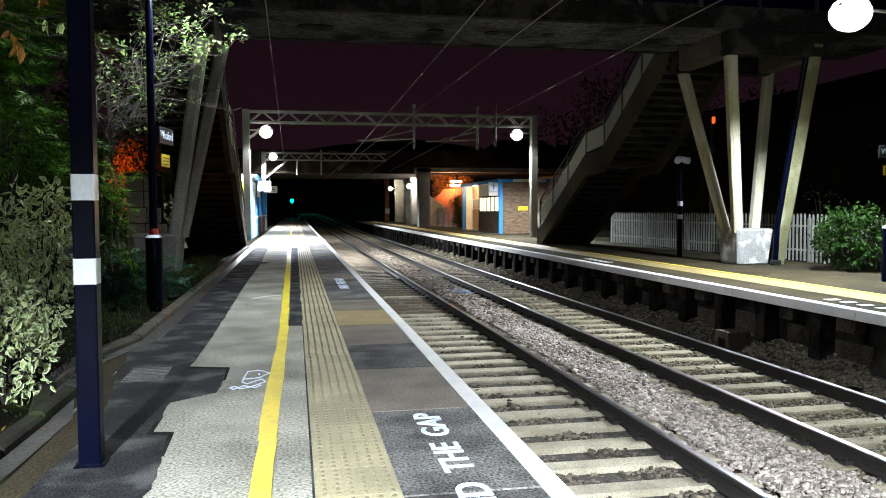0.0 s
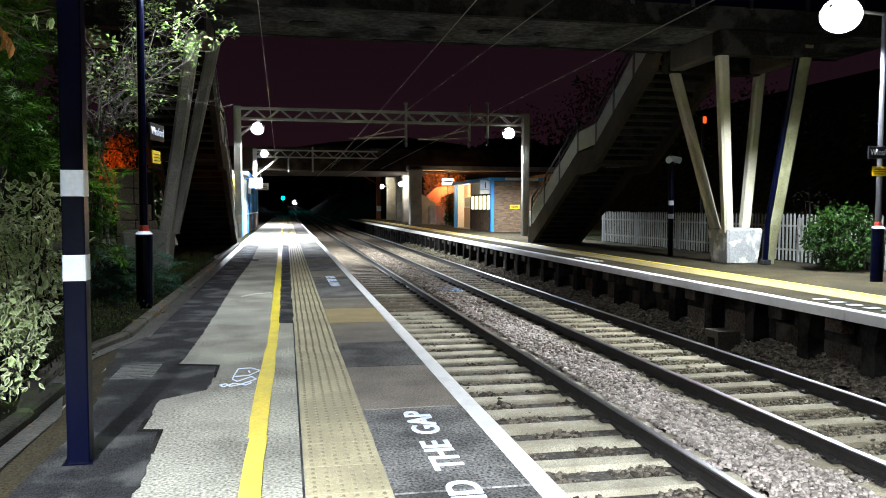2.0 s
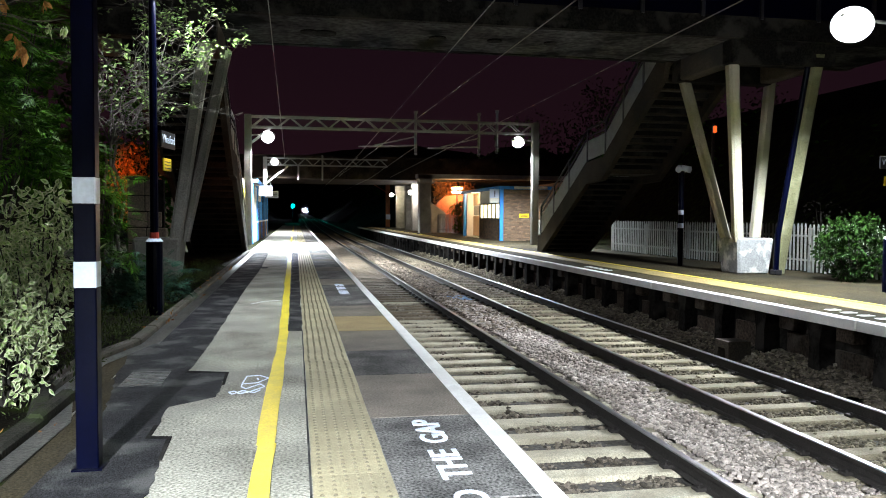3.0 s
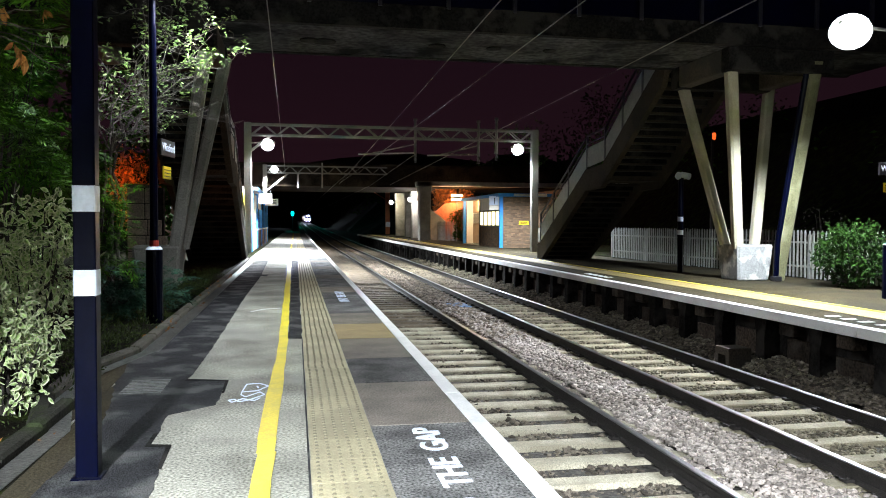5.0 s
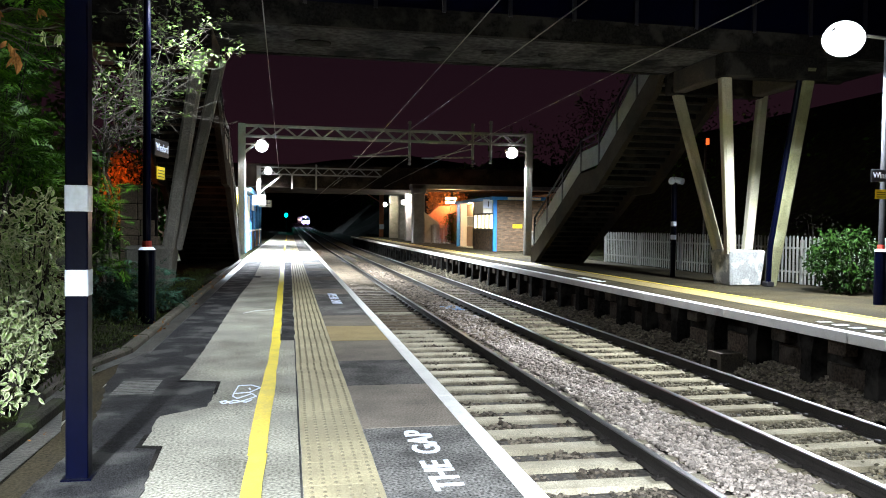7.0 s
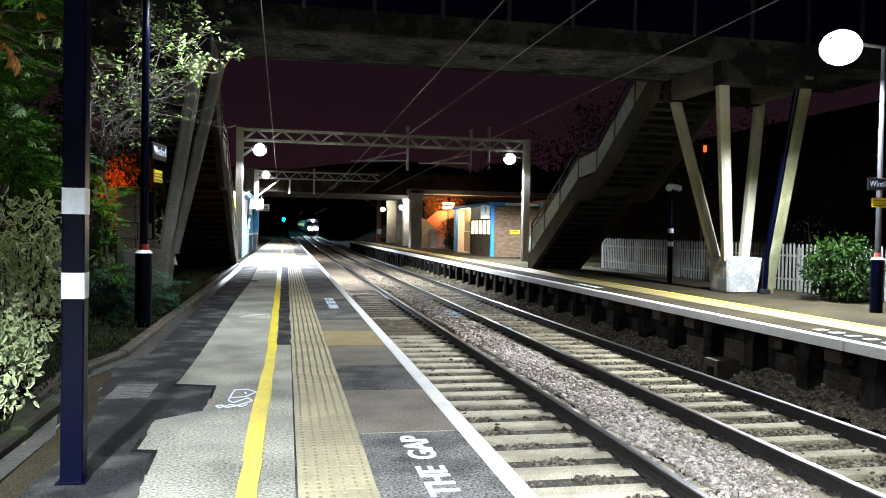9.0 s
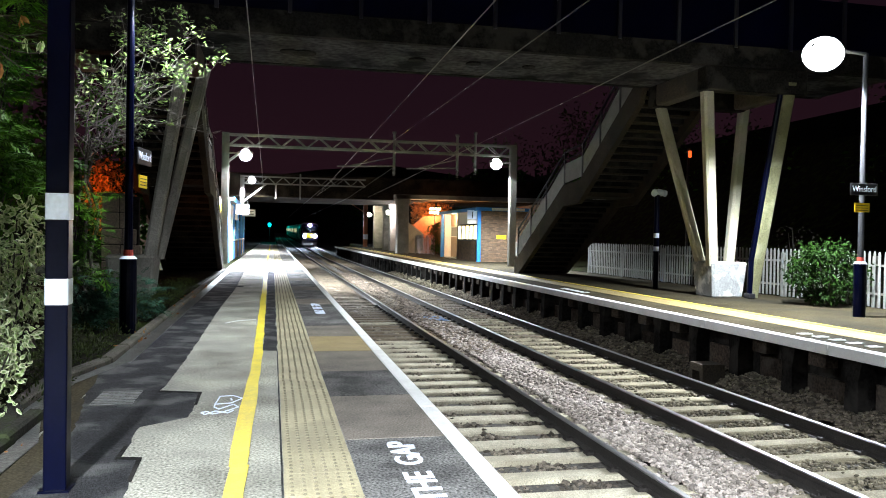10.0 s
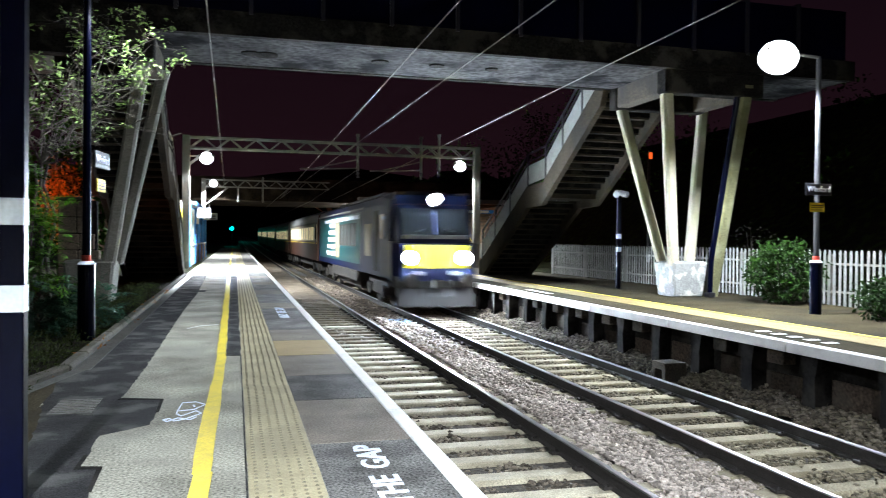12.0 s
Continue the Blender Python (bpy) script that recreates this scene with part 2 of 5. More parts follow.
    train_yellow=mat("warning_yellow", (0.95, 0.72, 0.02), 0.45, vary=0.05, bump=0.02),
    train_dark=mat("underframe_grime", (0.035, 0.032, 0.028), 0.8, spec=0.2, vary=0.4, scale=3, bump=0.2),
    coach_brown=mat("umber_livery", (0.045, 0.02, 0.013), 0.45, spec=0.2, vary=0.12, scale=1, fine=12, bump=0.02, coat=0.05),
    coach_cream=mat("cream_livery", (0.3, 0.24, 0.15), 0.4, vary=0.08, scale=1, fine=12, bump=0.02, coat=0.2),
    roof_grey=mat("grey_roof", (0.14, 0.14, 0.14), 0.6, vary=0.2, scale=1, bump=0.1),
)
def variegate(m, rim_color):
    """A pale margin round each leaf of a leaf material."""
    n, l = m.node_tree.nodes, m.node_tree.links
    b = n["Principled BSDF"]
    at = n.new("ShaderNodeAttribute")
    at.attribute_name = "rim"
    ramp = n.new("ShaderNodeValToRGB")
    ramp.color_ramp.elements[0].position, ramp.color_ramp.elements[1].position = 0.35, 1.0
    l.new(at.outputs["Fac"], ramp.inputs[0])
    mx = n.new("ShaderNodeMix")
    mx.data_type = "RGBA"
    l.new(ramp.outputs[0], mx.inputs["Factor"])
    l.new(b.inputs["Base Color"].links[0].from_socket, mx.inputs["A"])
    mx.inputs["B"].default_value = (*rim_color, 1)
    l.new(mx.outputs["Result"], b.inputs["Base Color"])


variegate(M["leaf_pale"], (0.62, 0.65, 0.42))
glass = bpy.data.materials.new("dark_glass")
glass.use_nodes = True
glass.node_tree.nodes["Principled BSDF"].inputs["Base Color"].default_value = (0.01, 0.012, 0.014, 1)
glass.node_tree.nodes["Principled BSDF"].inputs["Roughness"].default_value = 0.06
M["glass"] = glass


# ---- builders ----
def link(name, bm, material, parent=None, label=""):
    me = bpy.data.meshes.new(name)
    bm.to_mesh(me)
    bm.free()
    me.materials.append(material if not isinstance(material, str) else M[material])
    ob = new(name, me)
    if parent is not None:
        ob.parent = parent
    if label:
        ob["label"] = label
    return ob


part = link


def share(name, ob, place, parent=None):
    """Another object on the mesh of ob."""
    o = new(name, ob.data)
    o.matrix_basis = place if isinstance(place, Matrix) else Matrix.Translation(place)
    if parent is not None:
        o.parent = parent
    return o


def group_of(name, place=(0, 0, 0)):
    e = new(name)
    e.location = place
    e.empty_display_size = 0.2
    return e


def add_box(bm, a, b, bevel=0.0):
    m = Matrix.LocRotScale([(p + q) / 2 for p, q in zip(a, b)], None, [abs(q - p) for p, q in zip(a, b)])
    r = bmesh.ops.create_cube(bm, size=1, matrix=m)
    if bevel:
        edges = list({e for v in r["verts"] for e in v.link_edges})
        bmesh.ops.bevel(bm, geom=edges, offset=bevel, segments=1, affect="EDGES", profile=0.5)
    return bm


def box(a, b, bevel=0.0):
    return add_box(bmesh.new(), a, b, bevel)


def add_tube(bm, a, b, r1, r2=None, sides=12):
    a, b = Vector(a), Vector(b)
    d = b - a
    m = Matrix.Translation((a + b) / 2) @ d.to_track_quat("Z", "Y").to_matrix().to_4x4()
    bmesh.ops.create_cone(bm, cap_ends=True, segments=sides, radius1=r1, radius2=r1 if r2 is None else r2, depth=d.length, matrix=m)
    return bm


def tube(a, b, r1, r2=None, sides=12):
    return add_tube(bmesh.new(), a, b, r1, r2, sides)


def add_beam(bm, a, b, w, h, up=(0, 0, 1)):
    """A square bar from a to b."""
    a, b = Vector(a), Vector(b)
    z = (b - a).normalized()
    x = Vector(up).cross(z)
    x = x.normalized() if x.length > 1e-4 else Vector((1, 0, 0))
    y = z.cross(x)
    m = Matrix((x, y, z)).transposed().to_4x4()
    m.translation = (a + b) / 2
    bmesh.ops.create_cube(bm, size=1, matrix=m @ Matrix.Diagonal((w, h, (b - a).length, 1)))
    return bm


def beam(a, b, w, h, up=(0, 0, 1)):
    return add_beam(bmesh.new(), a, b, w, h, up)


def prism(points, depth, axis="x", start=0.0):
    """An outline in the two other axes, drawn out along axis."""
    bm = bmesh.new()
    k = "xyz".index(axis)
    def at(p, s):
        q = list(p)
        q.insert(k, s)
        return q
    lo = [bm.verts.new(at(p, start)) for p in points]
    hi = [bm.verts.new(at(p, start + depth)) for p in points]
    bm.faces.new(lo)
    bm.faces.new(hi[::-1])
    for i in range(len(points)):
        j = (i + 1) % len(points)
        bm.faces.new((lo[j], lo[i], hi[i], hi[j]))
    bmesh.ops.recalc_face_normals(bm, faces=bm.faces)
    return bm


def mesh_of(name, verts, faces, material, parent=None, label="", smooth=False):
    me = bpy.data.meshes.new(name)
    me.from_pydata(verts, [], faces)
    me.materials.append(M[material])
    ob = new(name, me)
    if parent is not None:
        ob.parent = parent
    if label:
        ob["label"] = label
    return ob


def sheet(x0, x1, y0, y1, z, t=0.006, bevel=0.0):
    return box((x0, y0, z - 0.03), (x1, y1, z + t), bevel)

# ---- ground, platforms ----
def strip_prism(pts, z, name, material, parent, label=""):
    """A flat patch with an outline, a little proud of what it lies on; bitumen has ragged edges."""
    if material == "tar":
        out = []
        for (ax, ay), (bx, by) in zip(pts, pts[1:] + pts[:1]):
            n = max(1, int(math.hypot(bx - ax, by - ay) / 0.09))
            n = min(n, 60)
            for k in range(n):
                j = 0.0 if k == 0 or name == "joint_seal" else 0.011
                out.append((ax + (bx - ax) * k / n + random.uniform(-j, j), ay + (by - ay) * k / n + random.uniform(-j, j)))
        pts = out
    return part(name, prism(pts, 0.02, "z", z - 0.02), material, parent, label)


def ground():
    g = link("ground", box((-900, -300, -1.6), (900, 2500, -1.22)), "far_ground")
    tagged(g, "dark open land around the railway at night", "ground", kind="structure")
    bed = link("ballast", prism([(-40, -1.3), (-40, BED - 0.03), (80, BED - 0.03), (820, BED - 0.03 + rise(820)), (820, -1.3)], 6.6, "x", 1.0), "ballast")
    tagged(bed, "grey crushed stone bed under both tracks", "ballast", kind="structure")


def near_platform():
    p = link("platform_near", box((-1.7, -30, -1.21), (EDGE - 0.07, 104, -0.02)), "concrete_dark")
    tagged(p, "station platform with worn asphalt and painted edge", "platform", kind="structure")
    part("asphalt_surface", box((-1.7, -30, -0.02), (0.482, 104, 0.0)), "asphalt", p)
    # coping edge painted white
    y = -30.0
    while y < 104:
        part("white_edge", box((1.16, y, -0.09), (EDGE, y + 2.98, 0.006), 0.008), "white_line", p)
        y += 3.0
    part("coping_bed", box((0.482, -30, -0.02), (1.16, 104, -0.0125)), "concrete_dark", p)
    # slabs behind the coping
    cuts = [-2.2, -0.8, 0.6, 2.0, 3.55, 5.1, 6.5, 7.69, 9.05, 10.37, 11.6, 12.75, 13.95, 15.16]
    while cuts[-1] < 102:
        cuts.append(cuts[-1] + 1.3)
    for i, (a, b) in enumerate(zip(cuts, cuts[1:])):
        part("edge_slab", box((0.484, a + 0.006, -0.012), (1.157, b - 0.006, random.uniform(-0.001, 0.003)), 0.004), "slab_ochre" if abs(a - 9.05) < 0.1 else "slab_brown" if abs(a - 5.1) < 0.1 or abs(a - 7.69) < 0.1 or abs(a - 10.37) < 0.1 or (i > 12 and i % 3 == 1) else "slab", p)
    # tactile tiles with rows of small studs
    bm = box((0, 0.0005, -0.012), (0.4, 0.3985, 0.004))
    for i in range(6):
        for j in range(6):
            cx, cy = 0.04 + i * 0.064, 0.033 + j * 0.065
            r = bmesh.ops.create_cone(bm, cap_ends=True, segments=6, radius1=0.013, radius2=0.008, depth=0.006, matrix=Matrix.Translation((cx, cy, 0.007)))
            for v in r["verts"]:
                for f in v.link_faces:
                    f.material_index = 1
    first = link("tactile_tile", bm, "tactile", p)
    first.data.materials.append(M["stud"])
    first.location = (0.078, 0.0, 0)
    y = 0.4
    while y < 103:
        share("tactile_tile", first, (0.078 + random.uniform(-0.004, 0.004), y, 0), p)
        y += 0.4
    # yellow safety line, patched by hand so its edges jog
    marks = [(-4, -0.225, -0.115), (4.6, -0.222, -0.118), (4.9, -0.235, -0.125), (6.2, -0.228, -0.112), (7.75, -0.19, -0.098), (9.1, -0.19, -0.09), (12.7, -0.205, -0.1), (20, -0.23, -0.12), (39, -0.28, -0.18), (103, -0.3, -0.2)]
    for (a, l0, r0), (b, l1, r1) in zip(marks, marks[1:]):
        n = max(1, min(40, int((b - a) / 0.45)))
        lo, hi = [], []
        for k in range(n + 1):
            u = k / n
            yy = a + (b - a) * u
            j = random.uniform(-0.007, 0.007)
            lo.append((l0 * (1 - u) + l1 * u + j, yy))
            hi.append((r0 * (1 - u) + r1 * u + j + random.uniform(-0.004, 0.004), yy))
        strip_prism(hi + lo[::-1], 0.009, "yellow_line", "yellow_line", p)
    # bitumen repairs
    strip_prism([(0.062, -3), (0.076, -3), (0.076, 9.1), (0.066, 9.1)], 0.003, "joint_seal", "tar", p)
    strip_prism([(-0.09, 9.15), (0.074, 9.14), (0.072, 28), (-0.18, 28), (-0.1, 18)], 0.004, "bitumen_strip", "tar", p)
    strip_prism([(-1.3, 2.2), (-0.74, 2.6), (-0.7, 4.07), (-0.73, 4.39), (-0.75, 4.84), (-0.86, 4.86), (-0.86, 5.11), (-0.87, 5.64), (-0.58, 5.89), (-0.57, 6.76), (-0.91, 6.86), (-0.89, 7.37), (-0.88, 9.64), (-0.9, 14.6), (-0.86, 19.5), (-0.95, 28.0), (-1.45, 28.4), (-1.43, 16.7), (-1.45, 11.2), (-1.5, 8.5), (-1.6, 7.5), (-1.35, 6.1), (-1.26, 5.4), (-1.24, 4.7), (-1.27, 4.1)],
                0.004, "bitumen_repair", "tar", p)
    # worn strip and leaf-choked gutter between the repair and the kerb
    strip_prism([(-1.46, -3), (-1.2, -3), (-1.22, 4.7), (-1.25, 5.4), (-1.34, 6.1), (-1.46, 6.9), (-1.5, 6.0), (-1.44, 5.3)], 0.003, "worn_strip", "asphalt_dark", p)
    strip_prism([(-1.7, -3), (-1.46, -3), (-1.42, 5.1), (-1.5, 5.3), (-1.7, 5.3)], 0.0035, "leaf_litter", "earth", p, "black leaf litter in the gutter")
    # thin tar seams where the repairs meet
    for seam in ([(-0.92, 6.84), (-0.9, 6.9), (-0.56, 6.79), (-0.555, 6.3), (-0.575, 6.3), (-0.585, 6.75)], [(-0.86, 5.14), (-0.885, 5.14), (-0.885, 4.84), (-0.76, 4.81), (-0.74, 4.4), (-0.72, 4.4), (-0.735, 4.86), (-0.86, 4.89)]):
        strip_prism(seam, 0.006, "tar_seam", "shade_and_seams", p)
    strip_prism([(-1.05, 20.0), (-0.7, 20.0), (-0.7, 20.6), (-1.05, 20.6)], 0.004, "bitumen_patch", "tar", p)
    # short white scuffed line across the walkway
    strip_prism([(-0.67, 11.95), (-0.5, 12.3), (-0.24, 12.43), (-0.24, 12.48), (-0.5, 12.36), (-0.67, 12.0)], 0.004, "chalk_mark", "white_line", p)
    # small sprayed symbol: a pointed outline over three loops
    pts = [(-0.42, 6.3), (-0.4, 6.6), (-0.3, 6.62), (-0.22, 6.5), (-0.3, 6.33), (-0.42, 6.3), (-0.42, 6.2), (-0.38, 6.12), (-0.33, 6.2), (-0.28, 6.28), (-0.24, 6.18), (-0.3, 6.08), (-0.36, 6.0), (-0.42, 5.96), (-0.46, 6.05), (-0.5, 6.02), (-0.47, 5.95), (-0.4, 6.06), (-0.31, 5.98), (-0.27, 6.06)]
    bm = bmesh.new()
    for a, b in zip(pts, pts[1:]):
        add_beam(bm, (*a, 0.003), (*b, 0.003), 0.009, 0.006)
    add_beam(bm, (-0.31, 6.5, 0.003), (-0.3, 6.44, 0.003), 0.012, 0.006)
    part("sprayed_mark", bm, "white_paint", p, "thin white sprayed outline")
    return p


def lettering(text, size, place, turn, material, parent, name="lettering", depth=0.003, squeeze=1.0, bold=0.0, span=0.0):
    c = bpy.data.curves.new(name, "FONT")
    c.body, c.size, c.extrude, c.offset = text, size, depth, bold
    tmp = new(name, c)
    bpy.context.view_layer.update()
    me = bpy.data.meshes.new_from_object(tmp.evaluated_get(bpy.context.evaluated_depsgraph_get()))
    bpy.data.objects.remove(tmp)
    me.materials.clear()
    me.materials.append(M[material])
    if span:
        xs = [v.co.x for v in me.vertices]
        me.transform(Matrix.Translation((-min(xs), 0, 0)))
        squeeze = span / (max(xs) - min(xs))
    me.transform(Matrix.Diagonal((squeeze, 1, 1, 1)))
    ob = new(name, me)
    ob.matrix_basis = Matrix.Translation(place) @ Euler([radians(a) for a in turn]).to_matrix().to_4x4()
    ob.parent = parent
    return ob


def kerbs(p):
    line = [(-1.66, -2.0), (-1.6, 3.0), (-1.55, 5.3), (-1.78, 6.25), (-1.8, 7.3), (-1.56, 8.4), (-1.57, 16.0), (-1.6, 25.0), (-1.62, 29.0)]
    k = group_of("kerb")
    tagged(k, "weathered concrete kerb stones along a planting bed", "kerb", kind="structure")
    for (x0, y0), (x1, y1) in zip(line, line[1:]):
        n = max(1, round(math.hypot(x1 - x0, y1 - y0) / 0.9))
        for i in range(n):
            a, b = (i + 0.006) / n, (i + 0.994) / n
            pa = Vector((x0 + (x1 - x0) * a - 0.07, y0 + (y1 - y0) * a, -0.045))
            pb = Vector((x0 + (x1 - x0) * b - 0.07, y0 + (y1 - y0) * b, -0.045))
            bm = beam(pa, pb, 0.13, 0.22)
            bmesh.ops.bevel(bm, geom=bm.edges[:], offset=0.02, segments=1, affect="EDGES")
            part("kerb_stone", bm, "kerb_dark" if pa.y < 5.6 else "kerb", k)
    # flat concrete channel at the foot of the kerb, dark and wet where it drops to the gully
    for (x0, y0), (x1, y1) in zip(line, line[1:]):
        w = 0.17 if y0 > 8 else 0.13
        strip_prism([(x0, y0), (x0 + w, y0), (x1 + w, y1), (x1, y1)], 0.007, "wet_channel", "gutter", k)
    strip_prism([(-1.83, 6.0), (-1.5, 5.35), (-1.45, 6.0), (-1.5, 7.3), (-1.62, 8.1), (-1.83, 7.4)], 0.005, "channel_apron", "asphalt_dark", k)
    part("gully_stone", box((-1.66, 5.2, -0.05), (-1.56, 5.95, 0.085), 0.02), "kerb_dark", k)
    # drain grille
    d = link("drain_cover", box((-1.37, 6.3, -0.01), (-1.02, 6.92, 0.008)), "tar")
    tagged(d, "dark cast iron drain grille set in asphalt", "drain", kind="")
    for i in range(9):
        y = 6.34 + i * 0.062
        part("grille_bar", box((-1.35, y, 0.008), (-1.04, y + 0.034, 0.014)), "gutter", d)


def far_platform():
    p = link("platform_far", box((FAR_EDGE + 0.4, -30, -1.21), (12.55, 92, -0.16)), "concrete_dark")
    tagged(p, "opposite station platform on concrete trestles", "platform", kind="structure")
    # surface much darker than the near platform's asphalt
    part("asphalt_surface", box((FAR_EDGE + 0.9, -30, -0.16), (12.55, 92, 0.0)), "asphalt_dark", p)
    part("edge_paving", box((FAR_EDGE + 0.16, -30, -0.16), (FAR_EDGE + 0.9, 92, -0.002)), "asphalt_dark", p)
    y = -30.0
    while y < 92:
        part("white_edge", box((FAR_EDGE, y, -0.14), (FAR_EDGE + 0.16, y + 2.98, 0.006), 0.01), "white_line", p)
        y += 3.0
    part("yellow_line", sheet(FAR_EDGE + 1.62, FAR_EDGE + 1.72, -30, 92, 0), "yellow_line", p)
    part("tactile_strip", sheet(FAR_EDGE + 0.92, FAR_EDGE + 1.55, -30, 92, 0), "slab_ochre", p)
    # trestle legs under the overhang, near-black to hold its shade
    bm = prism([(0, -1.2), (0.3, -1.2), (0.26, -0.45), (0.32, -0.16), (-0.02, -0.16), (0.04, -0.45)], 0.34, "x", 0)
    first = link("trestle_leg", bm, "shade_and_seams", p)
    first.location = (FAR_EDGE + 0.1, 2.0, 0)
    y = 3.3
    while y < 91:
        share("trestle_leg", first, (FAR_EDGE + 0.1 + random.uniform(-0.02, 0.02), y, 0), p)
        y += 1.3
    # wall at the back, its colour standing in for the overhang's shade
    part("back_wall", box((FAR_EDGE + 0.36, -30, -1.21), (FAR_EDGE + 0.42, 92, -0.16)), "shade_and_seams", p)
    # a concrete cable cover standing against it
    c = link("cable_box", prism([(0, 0), (0.09, 0), (0.12, 0.28), (0.33, 0.28), (0.36, 0), (0.45, 0), (0.42, 0.4), (0.03, 0.4)], 0.4, "x", 0), "concrete_dark")
    c.location = (FAR_EDGE - 0.42, 11.3, BED - 0.03)
    tagged(c, "small concrete cable trough arch beside the track", "cable trough")
    # brown wall panels between the trestles, dimmed for the shade there
    y = 2.3
    while y < 60:
        a, b = random.uniform(0.0, 0.15), random.uniform(0.75, 1.0)
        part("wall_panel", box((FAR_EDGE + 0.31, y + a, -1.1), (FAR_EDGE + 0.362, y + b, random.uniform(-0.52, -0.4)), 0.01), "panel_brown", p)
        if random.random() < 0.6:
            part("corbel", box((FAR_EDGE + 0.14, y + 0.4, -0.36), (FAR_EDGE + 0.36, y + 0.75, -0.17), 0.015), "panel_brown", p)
        y += 1.3
    return p


def banks():
    b = link("planting_bed", box((-40, -30, -1.2), (-1.69, 130, 0.0)), "earth")
    tagged(b, "dark soil bed with moss beside the platform", "planting bed", kind="structure")
    b = link("verge", box((12.55, -30, -1.2), (60, 130, 0.02)), "earth")
    tagged(b, "dark earth verge behind the fence", "verge", kind="structure")
    # low cutting slopes that close the sides
    s = link("bank_west", prism([(-9, 0), (-40, 0), (-40, 5), (-14, 3.2)], 160, "y", -30), "earth")
    tagged(s, "dark overgrown embankment", "embankment", kind="structure")
    s = link("bank_east", prism([(19, 0), (60, 0), (60, 12), (34, 9.5), (27, 6.5), (22, 2.2)], 160, "y", -30), "earth")
    tagged(s, "dark overgrown embankment", "embankment", kind="structure")


# ---- track ----
def track(xs, phase, tone):
    mid = sum(xs) / 2
    t = group_of("railway_track")
    tagged(t, "steel rails on pale concrete sleepers", "railway track", kind="structure")
    ys = [-30, 80, 820]
    for x in xs:
        for y0, y1 in zip(ys, ys[1:]):
            z0, z1 = RAIL + rise(y0), RAIL + rise(y1)
            def bar(w0, w1, d0, d1):
                v = []
                for y, z in ((y0, z0), (y1, z1)):
                    v += [(x - w0, y, z - d0), (x + w0, y, z - d0), (x + w1, y, z - d1), (x - w1, y, z - d1)]
                return v, [(0, 1, 2, 3), (7, 6, 5, 4), (0, 4, 5, 1), (1, 5, 6, 2), (2, 6, 7, 3), (3, 7, 4, 0)]
            mesh_of("rail_head", *bar(0.03, 0.035, 0.0, 0.012), "rail_head", t)
            mesh_of("rail", *bar(0.035, 0.034, 0.0122, 0.05), "rail_steel", t)
            mesh_of("rail_web", *bar(0.012, 0.012, 0.05, 0.13), "rail_steel", t)
            mesh_of("rail_foot", *bar(0.03, 0.07, 0.13, 0.155), "rail_steel", t)
    bm = bmesh.new()
    add_box(bm, (-1.25, -0.125, -0.16), (1.25, 0.125, 0.0), 0.018)
    first = link("sleeper", bm, tone, t)
    worn = link("sleeper", add_box(bmesh.new(), (-1.25, -0.125, -0.16), (1.25, 0.125, 0.0), 0.018), "sleeper_brown", t)
    worn.location = (mid, 100.2, RAIL - 0.155 + rise(100.2))
    clip = box((-0.05, -0.05, 0), (0.05, 0.05, 0.035), 0.008)
    add_tube(clip, (-0.05, -0.03, 0.03), (0.02, 0.04, 0.045), 0.012, sides=6)
    clip = link("rail_clip", clip, "rail_steel", t)
    top = RAIL - 0.155
    first.location = (mid, phase, top)
    clip.location = (xs[0] + 0.1, phase, top)
    y, i = phase, 0
    while y < 100:
        if i:
            share("sleeper", first if y < 19 + random.uniform(-5, 5) else worn, pose(mid + random.uniform(-0.012, 0.012), y, top + rise(y), 0, 0, random.uniform(-0.4, 0.4)), t)
        if y < 26:
            for x in xs:
                for d in (-0.1, 0.1):
                    if i or x != xs[0] or d < 0:
                        share("rail_clip", clip, pose(x + d, y, top, 0, 0, 0 if d > 0 else 180), t)
        y += 0.612
        i += 1
    return t


